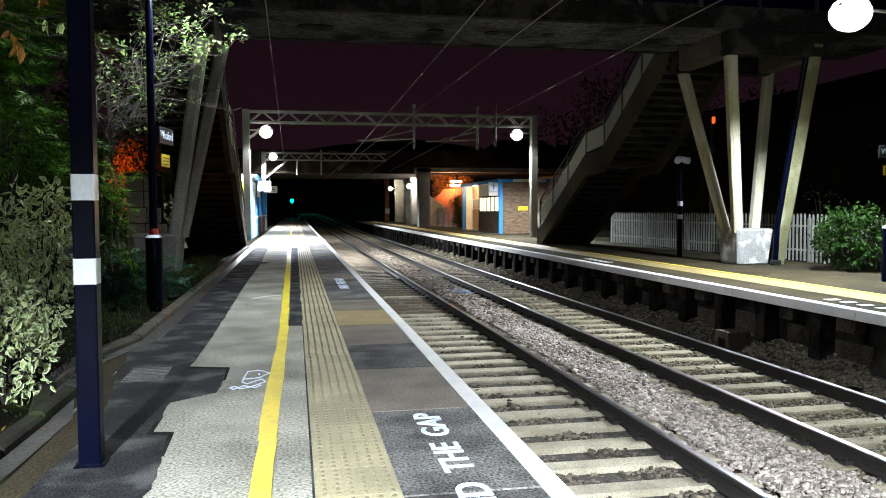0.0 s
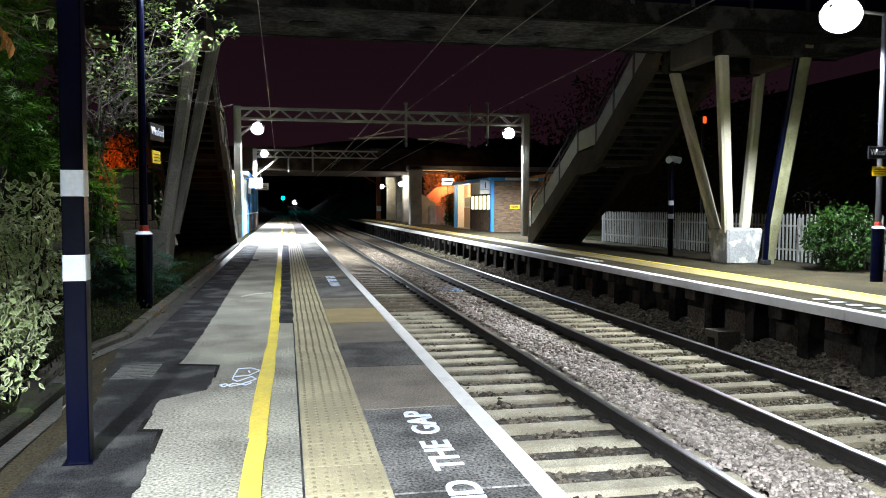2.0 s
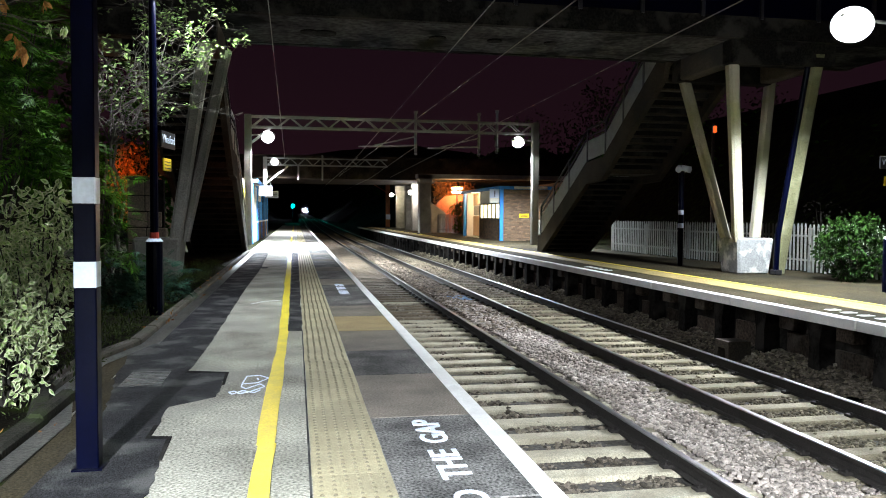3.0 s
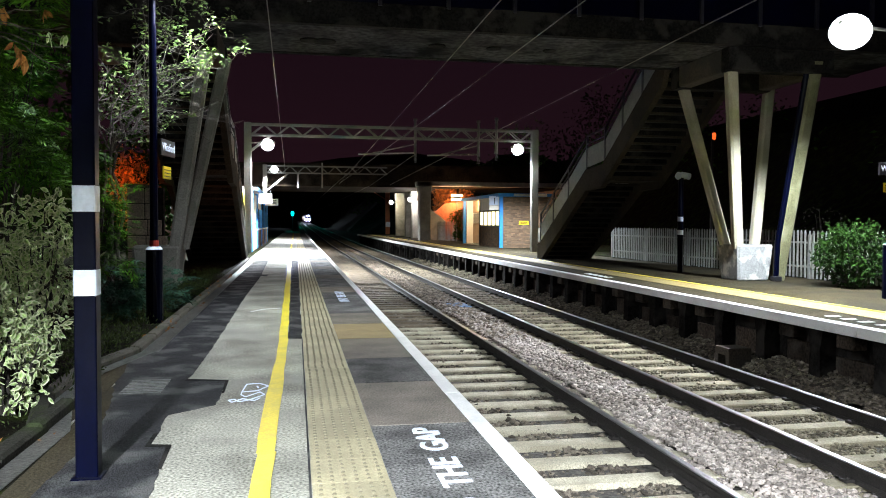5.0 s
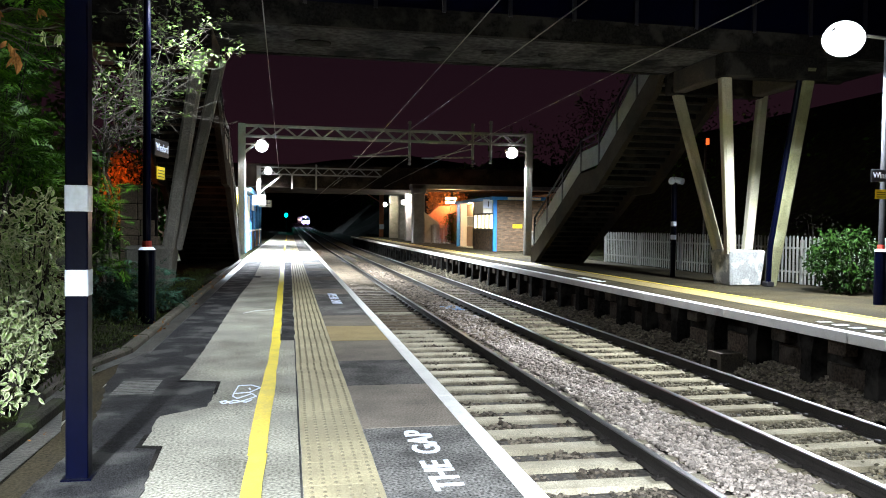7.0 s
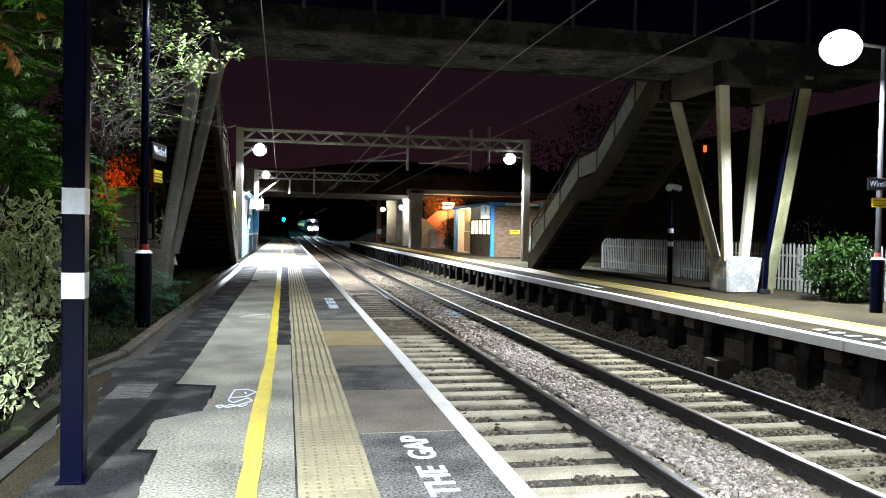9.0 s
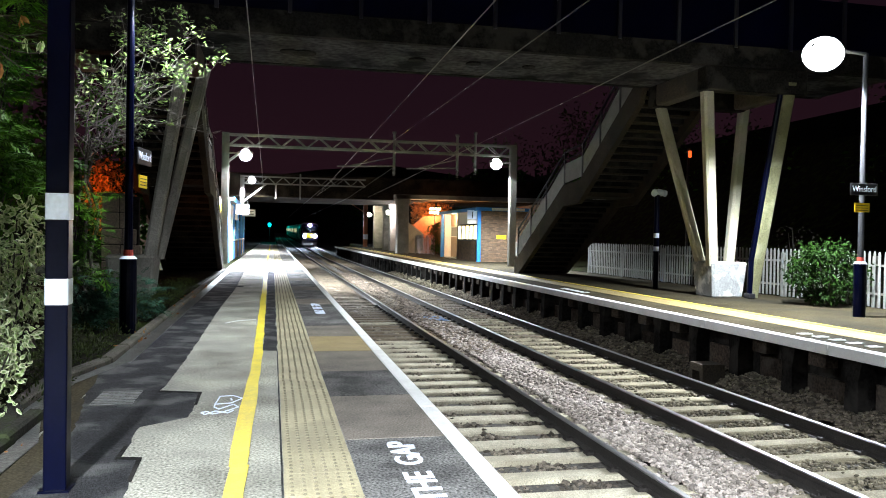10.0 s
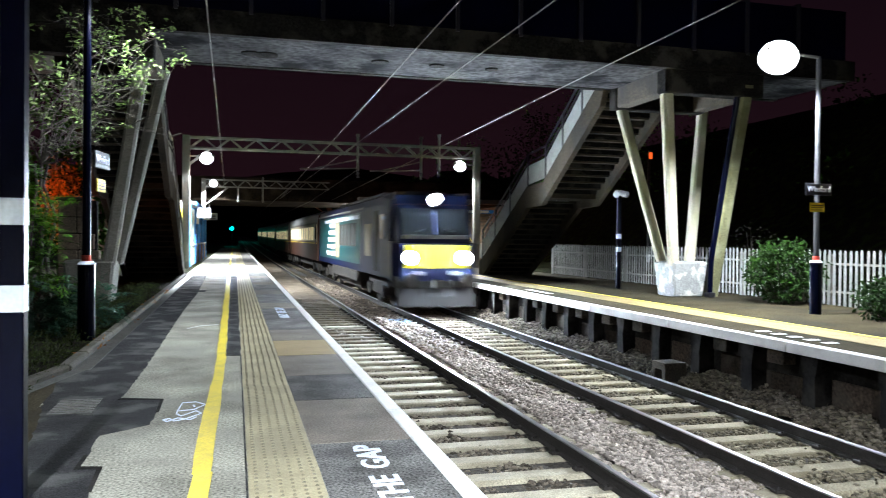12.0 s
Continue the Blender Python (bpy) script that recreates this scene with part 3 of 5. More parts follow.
def stones(name, n, y0, y1, x0, x1, size, label, seed, material):
    """Loose ballast: rough little polyhedra, joined."""
    rs = np.random.RandomState(seed)
    g = (1 + 5 ** 0.5) / 2
    ico = np.array([(-1, g, 0), (1, g, 0), (-1, -g, 0), (1, -g, 0), (0, -1, g), (0, 1, g), (0, -1, -g), (0, 1, -g), (g, 0, -1), (g, 0, 1), (-g, 0, -1), (-g, 0, 1)]) / 1.9
    fac = np.array([(0, 11, 5), (0, 5, 1), (0, 1, 7), (0, 7, 10), (0, 10, 11), (1, 5, 9), (5, 11, 4), (11, 10, 2), (10, 7, 6), (7, 1, 8), (3, 9, 4), (3, 4, 2), (3, 2, 6), (3, 6, 8), (3, 8, 9), (4, 9, 5), (2, 4, 11), (6, 2, 10), (8, 6, 7), (9, 8, 1)])
    x, y = rs.uniform(x0, x1, n), rs.uniform(y0, y1, n)
    # heaped between the tracks, lower between the rails
    heap = np.where((x > 3.86) & (x < 4.66), 0.055, np.where(x < 3.6, -0.028, np.maximum(0.0, x - 6.75) * 0.32)) + 0.02 * np.sin(x * 7 + y * 1.7)
    on_rail = np.zeros(n, bool)
    for r in RAILS_NEAR + RAILS_FAR:
        on_rail |= abs(x - r) < 0.1
    mid_n, mid_f = sum(RAILS_NEAR) / 2, sum(RAILS_FAR) / 2
    on_sleeper = np.zeros(n, bool)
    for mid, ph in ((mid_n, PHASE_NEAR), (mid_f, PHASE_FAR)):
        k = np.abs((y - ph + 0.306) % 0.612 - 0.306)
        on_sleeper |= (k < 0.12) & (np.abs(x - mid) < 1.25)
    keep = ~on_rail & (~on_sleeper | (rs.rand(n) < 0.012))
    mound = (x > 3.86) & (x < 4.66)
    keep |= mound & (rs.rand(n) < 0.9)
    keep &= ~((x < EDGE + 0.02))
    x, y, heap = x[keep], y[keep], heap[keep]
    lift = np.where((on_sleeper & ~mound)[keep], 0.03, 0.0)
    m = len(x)
    z = BED - 0.012 + heap + rs.uniform(-0.02, 0.02, m) + lift
    s = size * rs.uniform(0.55, 1.3, m)
    shape = ico[None] * rs.uniform(0.4, 1.55, (m, 12, 1)) * np.stack([rs.uniform(0.8, 1.5, m), rs.uniform(0.8, 1.4, m), rs.uniform(0.5, 0.9, m)], 1)[:, None]
    a = rs.uniform(0, 6.28, m)
    ca, sa = np.cos(a)[:, None], np.sin(a)[:, None]
    v = np.stack([shape[..., 0] * ca - shape[..., 1] * sa, shape[..., 0] * sa + shape[..., 1] * ca, shape[..., 2]], -1) * s[:, None, None]
    v += np.stack([x, y, z], 1)[:, None]
    f = fac[None] + (np.arange(m) * 12)[:, None, None]
    me = bpy.data.meshes.new(name)
    me.vertices.add(m * 12)
    me.vertices.foreach_set("co", v.astype(np.float32).ravel())
    me.loops.add(m * 60)
    me.loops.foreach_set("vertex_index", f.astype(np.int32).ravel())
    me.polygons.add(m * 20)
    me.polygons.foreach_set("loop_start", np.arange(m * 20, dtype=np.int32) * 3)
    me.update(calc_edges=True)
    me.materials.append(M[material])
    ob = new(name, me)
    return tagged(ob, label, "ballast", kind="stuff")


PHASE_NEAR, PHASE_FAR = 6.05 - 0.612 * 12, 6.2 - 0.612 * 12


# ---- footbridge ----
FOOT = {(-1, -1): -0.38, (1, -1): 0.36, (1, 1): 0.44, (-1, 1): -0.32}
LOW_LEG = (1, -1)      # this leg of the far pier reaches the ground beside the plinth


def pier(x, y, parent, tops, plinth_h=0.86):
    def ring(bm, hx, z):
        return [bm.verts.new((x + sx * hx, y + sy * hx, z)) for sx, sy in ((-1, -1), (1, -1), (1, 1), (-1, 1))]
    bm = bmesh.new()
    lo, hi = ring(bm, 0.4, -0.02), ring(bm, 0.48, plinth_h)
    bm.faces.new(lo[::-1]), bm.faces.new(hi)
    for i in range(4):
        bm.faces.new((lo[i], lo[(i + 1) % 4], hi[(i + 1) % 4], hi[i]))
    bmesh.ops.bevel(bm, geom=bm.edges[:], offset=0.05, segments=1, affect="EDGES")
    part("plinth", bm, "plinth" if x > 0 else "grey_leg", parent, "peeling grey painted concrete plinth" if x > 0 else "")
    for sx, sy in tops:
        bm = bmesh.new()
        bot, top = Vector((x + (0.66 if (sx, sy) == LOW_LEG and x > 0 else FOOT[sx, sy]), y + sy * 0.3, -0.02 if (sx, sy) == LOW_LEG and x > 0 else plinth_h - 0.1)), Vector((x + tops[sx, sy][0], y + tops[sx, sy][1], 4.75))
        top = bot + (top - bot) * 1.06
        v = []
        for c, h in ((bot, 0.115), (top, 0.13)) if (sx, sy) != LOW_LEG else ((bot, 0.15), (top, 0.16)) if x > 0 else ((bot, 0.125), (top, 0.135)):
            v.append([bm.verts.new((c.x + px * h, c.y + py * h, c.z)) for px, py in ((-1, -0.6), (-0.6, -1), (0.6, -1), (1, -0.6), (1, 0.6), (0.6, 1), (-0.6, 1), (-1, 0.6))])
        bm.faces.new(v[0][::-1]), bm.faces.new(v[1])
        for i in range(8):
            bm.faces.new((v[0][i], v[0][(i + 1) % 8], v[1][(i + 1) % 8], v[1][i]))
        part("raking_leg", bm, ("moss_leg" if (sx, sy) == LOW_LEG else "leg") if x > 0 else "grey_leg", parent)
    for s in (-1, 1):
        # front and back caps painted near-black for shade, side caps left paler
        part("cap_beam", box((x - 1.3, y + s * 1.2 - 0.2, 4.76), (x + 1.3, y + s * 1.2 + 0.2, 5.3), 0.03), "shade_and_seams", parent)
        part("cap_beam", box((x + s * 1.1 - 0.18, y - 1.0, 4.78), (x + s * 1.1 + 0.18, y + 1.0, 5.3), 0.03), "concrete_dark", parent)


def footbridge():
    b = group_of("footbridge")
    tagged(b, "dark concrete footbridge on splayed raking legs over the tracks", "footbridge")
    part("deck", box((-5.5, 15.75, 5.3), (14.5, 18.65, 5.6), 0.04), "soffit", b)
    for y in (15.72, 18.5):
        # fascia in near-black: the unlit face is put into its colour
        part("fascia_beam", box((-5.5, y, 5.28), (14.5, y + 0.18, 5.75)), "shade_and_seams", b)
        for i in range(14):
            x = -5.3 + i * 1.4
            part("parapet_panel", box((x, y + 0.04, 5.76), (x + 1.36, y + 0.12, 6.95), 0.01), "navy", b)
            part("parapet_post", box((x - 0.06, y - 0.02, 5.7), (x + 0.02, y + 0.18, 7.0)), "black", b)
    for x, s in ((0.3, 0.2), (0.62, 0.26), (3.1, 0.2), (4.4, 0.17), (5.7, 0.15)):
        part("drain_outlet", tube((x, 17.0 + s, 5.27), (x, 17.0 + s, 5.31), s, sides=14), "shade_and_seams", b)
    pier(10.75, 17.25, b, {(-1, -1): (-1.1, -1.1), (1, -1): (0.88, -1.2), (1, 1): (1.4, 1.28), (-1, 1): (-0.98, 1.28)})
    pier(-2.82, 17.25, b, {(1, -1): (1.02, -0.7), (1, 1): (1.24, 0.9)})
    # rainwater pipe down one leg
    part("downpipe", tube((11.36, 15.9, 4.75), (11.2, 16.62, 0.9), 0.065), "navy", b)
    part("downpipe", tube((11.2, 16.62, 0.92), (11.17, 16.62, 0.0), 0.065), "navy", b)
    part("pipe_shoe", box((11.08, 16.5, 0.0), (11.27, 16.72, 0.12), 0.02), "black", b)
    return b


def staircase(x0, x1):
    """Two flights with a landing, coming down away from the bridge; x0 is the side towards the tracks."""
    s = group_of("staircase")
    tagged(s, "concrete staircase with open soffit leading up to the footbridge", "staircase")
    inner = [(18.55, 5.35), (18.55, 5.72), (22.65, 3.18), (24.05, 3.1), (28.75, 0.62), (29.1, 0.55), (29.1, 0.0), (28.6, 0.0), (24.0, 2.42), (22.75, 2.46), (18.75, 4.9)]
    w = 0.16 if x1 > x0 else -0.16
    for x in (x0, x1 - w):
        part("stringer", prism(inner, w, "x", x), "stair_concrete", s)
    lo, hi = sorted((x0 + w, x1 - w))
    for i in range(15):
        y, z = 28.75 - i * 0.305, (i + 1) * 0.178
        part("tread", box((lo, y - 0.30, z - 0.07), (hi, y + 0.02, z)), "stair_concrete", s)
        # near-black risers: the dark gaps between steps put into colour
        part("riser", box((lo, y - 0.04, z - 0.2), (hi, y, z - 0.07)), "shade_and_seams", s)
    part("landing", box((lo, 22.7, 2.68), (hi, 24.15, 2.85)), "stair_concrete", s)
    for i in range(14):
        y, z = 22.7 - i * 0.295, 2.85 + (i + 1) * 0.177
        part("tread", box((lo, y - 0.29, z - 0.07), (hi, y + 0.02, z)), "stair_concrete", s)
        # same painted-in gap darkness on the upper flight
        part("riser", box((lo, y - 0.04, z - 0.2), (hi, y, z - 0.07)), "shade_and_seams", s)
    # railing with pale infill panels
    for x in (x0 + w / 2, x1 - w / 2):
        top = [(28.9, 0.62), (27.4, 1.37), (25.8, 2.18), (24.1, 3.08), (22.6, 3.2), (21.3, 4.0), (20.0, 4.82), (18.7, 5.65)]
        for (ya, za), (yb, zb) in zip(top, top[1:]):
            part("rail_post", box((x - 0.03, ya - 0.04, za - 0.1), (x + 0.03, ya + 0.04, za + 1.12)), "black", s)
            part("handrail", beam((x, ya, za + 1.1), (x, yb, zb + 1.1), 0.05, 0.05), "black", s)
            part("infill_panel", prism([(ya - 0.05, za + 0.1), (ya - 0.05, za + 0.72), (yb + 0.05, zb + 0.72), (yb + 0.05, zb + 0.1)], 0.02, "x", x - 0.01), "fence", s, "pale galvanised infill panel")
            part("mid_rail", beam((x, ya, za + 0.85), (x, yb, zb + 0.85), 0.03, 0.03), "black", s)
    return s


# ---- lamps, signs, posts ----
def lantern(base, head, board=False):
    x, y = base
    p = group_of("platform_lamp", (x, y, 0))
    tagged(p, "bright white lantern on a bracket fixed to the gantry mast" if y > 30 else "tall dark lamp column with bright white lantern" + (" and station name board" if board else ""), "lamp post", group="platform lamps")
    on_mast = y > 30
    if not on_mast:
        part("column_base", tube((0, 0, -0.05), (0, 0, 0.98), 0.11, sides=16), "navy", p)
        part("collar", tube((0, 0, 0.98), (0, 0, 1.02), 0.115, 0.08, sides=16), "white_paint", p)
        part("red_band", tube((0, 0, 1.02), (0, 0, 1.1), 0.062, sides=12), "red_paint", p)
        part("column", tube((0, 0, 1.0), (0, 0, head[2] + 0.1), 0.055, 0.045), "navy" if x < 0 else "dull_grey", p)
    dx = head[0] - x
    part("bracket", tube((-0.2 if on_mast and x < 0 else 0.3 if on_mast else 0, 0.0, head[2] + 0.08), (dx * 0.8, 0, head[2] + 0.12), 0.03), "steel", p)
    bm = box((dx - 0.32, -0.16, head[2] + 0.06), (dx + 0.32, 0.16, head[2] + 0.18), 0.04)
    part("lantern_hood", bm, "steel", p)
    bm = bmesh.new()
    # glowing bowl swollen to take in the glare around the lamp
    bmesh.ops.create_uvsphere(bm, u_segments=20, v_segments=10, radius=1, matrix=Matrix.Translation((dx, 0, head[2] + 0.02)) @ Matrix.Diagonal((0.36, 0.34, 0.31, 1) if y < 30 else (0.28, 0.27, 0.26, 1)))
    part("lantern_bowl", bm, "lantern", p)
    if board:
        turn = pose(0, 0, 0) if x > 0 else pose(0.02, 0, 0, 0, 0, 81)
        lx = -0.32 if x > 0 else 0.0
        made = [part("name_board", box((lx, -0.085, 2.24), (lx + 0.58, -0.06, 2.46), 0.006), "black", p),
                part("notice", box((lx + 0.1, -0.08, 1.93), (lx + 0.42, -0.062, 2.1), 0.004), "sign_yellow", p)]
        for i in range(3):
            made.append(part("notice_text", box((lx + 0.13, -0.083, 1.96 + i * 0.042), (lx + 0.39, -0.0805, 1.972 + i * 0.042)), "black", p))
        made.append(lettering("Winsford", 0.155, (lx + 0.035, -0.088, 2.305), (90, 0, 0), "white_paint", p, squeeze=0.86))
        for ob in made:
            ob.matrix_basis = turn @ ob.matrix_basis
    return p


def banded_post():
    p = group_of("square_post", (-1.07, 4.33, 0))
    tagged(p, "square dark navy steel post with two white bands", "post")
    part("shaft", box((-0.055, -0.05, -0.02), (0.055, 0.05, 4.6), 0.006), "navy", p)
    part("base_plate", box((-0.075, -0.07, 0.0), (0.075, 0.07, 0.012)), "navy", p)
    for z in (0.955, 1.39):
        part("white_band", box((-0.057, -0.052, z), (0.057, 0.052, z + 0.142), 0.006), "white_paint", p)
    return p


def camera_post():
    p = group_of("cctv_post", (10.54, 20.1, 0))
    tagged(p, "dark navy post with two white camera heads", "camera post")
    part("shaft", tube((0, 0, 0), (0, 0, 2.62), 0.075), "navy", p)
    for z in (1.05, 1.42):
        part("white_band", tube((0, 0, z), (0, 0, z + 0.13), 0.078), "white_paint", p)
    for s in (-1, 1):
        bm = bmesh.new()
        add_tube(bm, (s * 0.04, 0.05, 2.72), (s * 0.17, -0.16, 2.66), 0.085, 0.09)
        part("camera_head", bm, "white_paint", p)
    part("bracket", box((-0.12, -0.03, 2.58), (0.12, 0.03, 2.64)), "steel", p)


# ---- overhead line ----
def truss(parent, x0, x1, y, z0, z1, pitch=0.55):
    for z in (z0, z1):
        for dy in (-0.18, 0.18):
            part("chord", box((x0, y + dy - 0.035, z - 0.04), (x1, y + dy + 0.035, z + 0.04)), "steel", parent)
    n = int((x1 - x0) / pitch)
    for dy in (-0.18, 0.18):
        for i in range(n):
            a, b = x0 + (x1 - x0) * i / n, x0 + (x1 - x0) * (i + 1) / n
            za, zb = (z0, z1) if i % 2 == 0 else (z1, z0)
            part("lattice_bar", beam((a, y + dy, za), (b, y + dy, zb), 0.045, 0.045), "steel", parent)


def gantry(y, xl, xr, z0, z1, right_post=True):
    g = group_of("overhead_gantry")
    tagged(g, "galvanised lattice portal carrying the overhead wires", "gantry", group="gantries")
    for x in (xl, xr) if right_post else (xl,):
        part("mast_flange", box((x - 0.15, y - 0.15, 0), (x + 0.15, y - 0.12, z1 + 0.08)), "steel", g)
        part("mast_flange", box((x - 0.15, y + 0.12, 0), (x + 0.15, y + 0.15, z1 + 0.08)), "steel", g)
        part("mast_web", box((x - 0.02, y - 0.12, 0), (x + 0.02, y + 0.12, z1 + 0.08)), "steel", g)
    truss(g, xl + 0.15, xr - 0.15, y, z0, z1)
    s = 1
    reach = 0.85 if right_post else 1.6
    part("knee_brace", beam((xl + 0.1, y, z0 - reach * 0.85), (xl + 0.1 + reach, y, z0 - 0.05), 0.1, 0.1), "steel", g)
    return g


def registration(g, x, y, z, reach):
    """A drop tube with its insulator and arm."""
    part("drop_tube", tube((x, y, z), (x, y, z + 1.55), 0.06, sides=10), "steel", g)
    part("finial", tube((x, y, z + 1.55), (x, y, z + 1.66), 0.09, sides=10), "steel", g)
    part("arm", tube((x, y, z + 0.1), (x + reach, y, z + 0.0), 0.03, sides=8), "steel", g)
    part("arm", tube((x, y, z + 0.5), (x + reach * 0.75, y, z + 0.05), 0.025, sides=8), "steel", g)
    bm = bmesh.new()
    for i in range(6):
        add_tube(bm, (x, y, z - 0.06 * i), (x, y, z - 0.06 * i - 0.03), 0.075, 0.05, sides=10)
    part("insulator", bm, "roof_grey", g)


def wires():
    runs = [((2.32, -20, 4.3), (2.98, 35.3, 4.3), (3.27, 60, 4.3)), ((4.23, -20, 4.4), (3.63, 35.3, 4.4), (3.37, 60, 4.4)), ((5.28, -20, 4.3), (6.58, 35.3, 4.3), (7.17, 60, 4.3)), ((-0.23, -20, 4.75), (-0.56, 35.3, 4.75), (-0.71, 60, 4.75)),
            ((2.74, 35.3, 3.95), (2.6, 60, 3.95), (2.74, 200, 4.6)), ((5.38, 35.3, 4.5), (5.6, 60, 4.2), (5.77, 200, 4.6))]
    for pts in runs:
        c = bpy.data.curves.new("overhead_wire", "CURVE")
        c.dimensions, c.bevel_depth, c.bevel_resolution = "3D", 0.009, 1
        sp = c.splines.new("POLY")
        sp.points.add(len(pts) - 1)
        for q, co in zip(sp.points, pts):
            q.co = (*co, 1)
        c.materials.append(M["steel"])
        tagged(new("overhead_wire", c), "thin taut overhead line wire", "wire", group="overhead wires")


# ---- buildings ----
def brick_wall(parent, a, b, z0, z1, thick, out):
    """A wall from a to b with courses of bricks proud of the mortar on the side out."""
    a, b = Vector((*a, 0)), Vector((*b, 0))
    d = (b - a)
    L = d.length
    u = d.normalized()
    o = Vector((*out, 0))
    w = part("wall_core", beam(a + Vector((0, 0, (z0 + z1) / 2)) - o * (thick / 2), b + Vector((0, 0, (z0 + z1) / 2)) - o * (thick / 2), thick, z1 - z0), "mortar", parent)
    v, f = [], []
    rows, bl, bh = int((z1 - z0) / 0.075), 0.225, 0.075
    for r in range(rows):
        s = -(r % 2) * bl / 2
        while s < L:
            s0, s1 = max(s, 0) + 0.005, min(s + bl, L) - 0.005
            if s1 - s0 > 0.03:
                za, zb = z0 + r * bh + 0.005, z0 + (r + 1) * bh - 0.005
                k = len(v)
                for e in (0.0, 0.006):
                    for ss, zz in ((s0, za), (s1, za), (s1, zb), (s0, zb)):
                        q = a + u * ss + o * e
                        v.append((q.x, q.y, zz))
                f += [(k + 4, k + 5, k + 6, k + 7), (k, k + 1, k + 5, k + 4), (k + 1, k + 2, k + 6, k + 5), (k + 2, k + 3, k + 7, k + 6), (k + 3, k, k + 4, k + 7)]
            s += bl
    ob = mesh_of("brickwork", v, f, "brick_island", parent)
    ob["kind"] = "stuff"


def waiting_room():
    h = group_of("waiting_shelter")
    tagged(h, "brown brick platform shelter with blue trim and lit interior", "shelter")
    x0, x1, y0, y1, H = 11.1, 13.9, 41.6, 51.2, 2.85
    brick_wall(h, (x0 + 0.15, y0), (x1, y0), 0, H, 0.2, (0, -1))
    brick_wall(h, (x0, y0 + 4.9), (x0, y0 + 0.15), 0, 1.15, 0.2, (-1, 0))
    part("back_wall", box((x1 - 0.1, y0, 0), (x1, y1, H)), "cream", h)
    part("end_wall", box((x0 + 0.2, y1 - 0.12, 0), (x1, y1, H)), "cream", h)
    part("floor_slab", box((x0 + 0.02, y0 + 0.02, 0.0), (x1, y1, 0.02)), "asphalt", h)
    part("roof", box((x0 - 0.15, y0 - 0.15, H), (x1 + 0.1, y1 + 0.15, H + 0.12)), "roof_grey", h)
    part("blue_fascia", box((x0 - 0.18, y0 - 0.18, H - 0.02), (x0 - 0.14, y1 + 0.18, H + 0.16)), "blue", h)
    part("blue_fascia", box((x0 - 0.14, y0 - 0.18, H - 0.02), (x1 + 0.1, y0 - 0.14, H + 0.16)), "blue", h)
    part("fascia_sign", box((x0 + 0.7, y0 - 0.2, H + 0.0), (x0 + 2.6, y0 - 0.185, H + 0.14)), "cream", h, "pale fascia sign")
    for y in (y0 - 0.03, y1 - 0.2):
        part("corner_post", box((x0 - 0.06, y - 0.03, 0), (x0 + 0.13, y + 0.16, H)), "blue", h)
    part("mullion", box((x0 - 0.02, y0 + 4.9, 0), (x0 + 0.08, y0 + 5.02, H)), "black", h)
    # glazing above the dwarf wall with posters
    part("window_frame", box((x0, y0 + 0.2, 1.15), (x0 + 0.06, y0 + 4.9, 1.22)), "black", h)
    part("window_frame", box((x0, y0 + 0.2, 2.05), (x0 + 0.06, y0 + 4.9, 2.12)), "black", h)
    for i in range(5):
        y = y0 + 0.25 + i * 0.93
        part("window_bar", box((x0, y, 1.22), (x0 + 0.06, y + 0.1, 2.05)), "black", h)
        part("poster", box((x0 + 0.02, y + 0.2, 1.25), (x0 + 0.05, y + 0.86, 2.02)), "poster_glow", h, "pale timetable poster given a glow of its own")
    part("upper_panel", box((x0, y0 + 0.2, 2.12), (x0 + 0.05, y0 + 2.4, H - 0.03)), "cream", h)
    part("upper_panel", box((x0, y0 + 2.5, 2.12), (x0 + 0.05, y0 + 4.85, H - 0.03)), "cream", h)
    part("platform_number", box((x0 - 0.56, y0 + 0.3, 2.36), (x0 - 0.04, y0 + 0.34, 2.86)), "white_paint", h, "white sign with a black platform number")
    lettering("1", 0.5, (x0 - 0.4, y0 + 0.297, 2.43), (90, 0, 0), "black", h)
    part("side_notice", box((x0 - 0.56, y0 + 0.31, 2.1), (x0 - 0.04, y0 + 0.35, 2.33)), "cream", h)
    # boarded bay with a doorway
    part("ply_board", box((x0 + 0.6, y0 + 5.1, 0.05), (x0 + 0.66, y1 - 0.25, 1.35)), "wood_panel", h, "warm-lit timber panel")
    part("window_pane", box((x0 + 0.62, y0 + 5.1, 1.4), (x0 + 0.64, y1 - 0.25, 2.0)), "glass", h)
    part("upper_board", box((x0 + 0.6, y0 + 5.1, 2.05), (x0 + 0.66, y1 - 0.25, H)), "wood_panel", h)
    part("notice", box((x0 + 1.05, y0 - 0.03, 1.28), (x0 + 1.6, y0 - 0.007, 1.5)), "sign_yellow", h, "small yellow notice")
    for i in range(2):
        part("notice_text", box((x0 + 1.12, y0 - 0.034, 1.33 + i * 0.07), (x0 + 1.53, y0 - 0.0305, 1.36 + i * 0.07)), "black", h)
    b = group_of("litter_bin", (13.3, 41.2, 0))
    tagged(b, "grey metal bin by the brick wall", "bin")
    part("bin_body", box((-0.2, -0.2, 0.35), (0.2, 0.2, 1.15), 0.03), "steel", b)
    part("bin_post", box((-0.05, -0.05, 0), (0.05, 0.05, 0.35)), "steel", b)


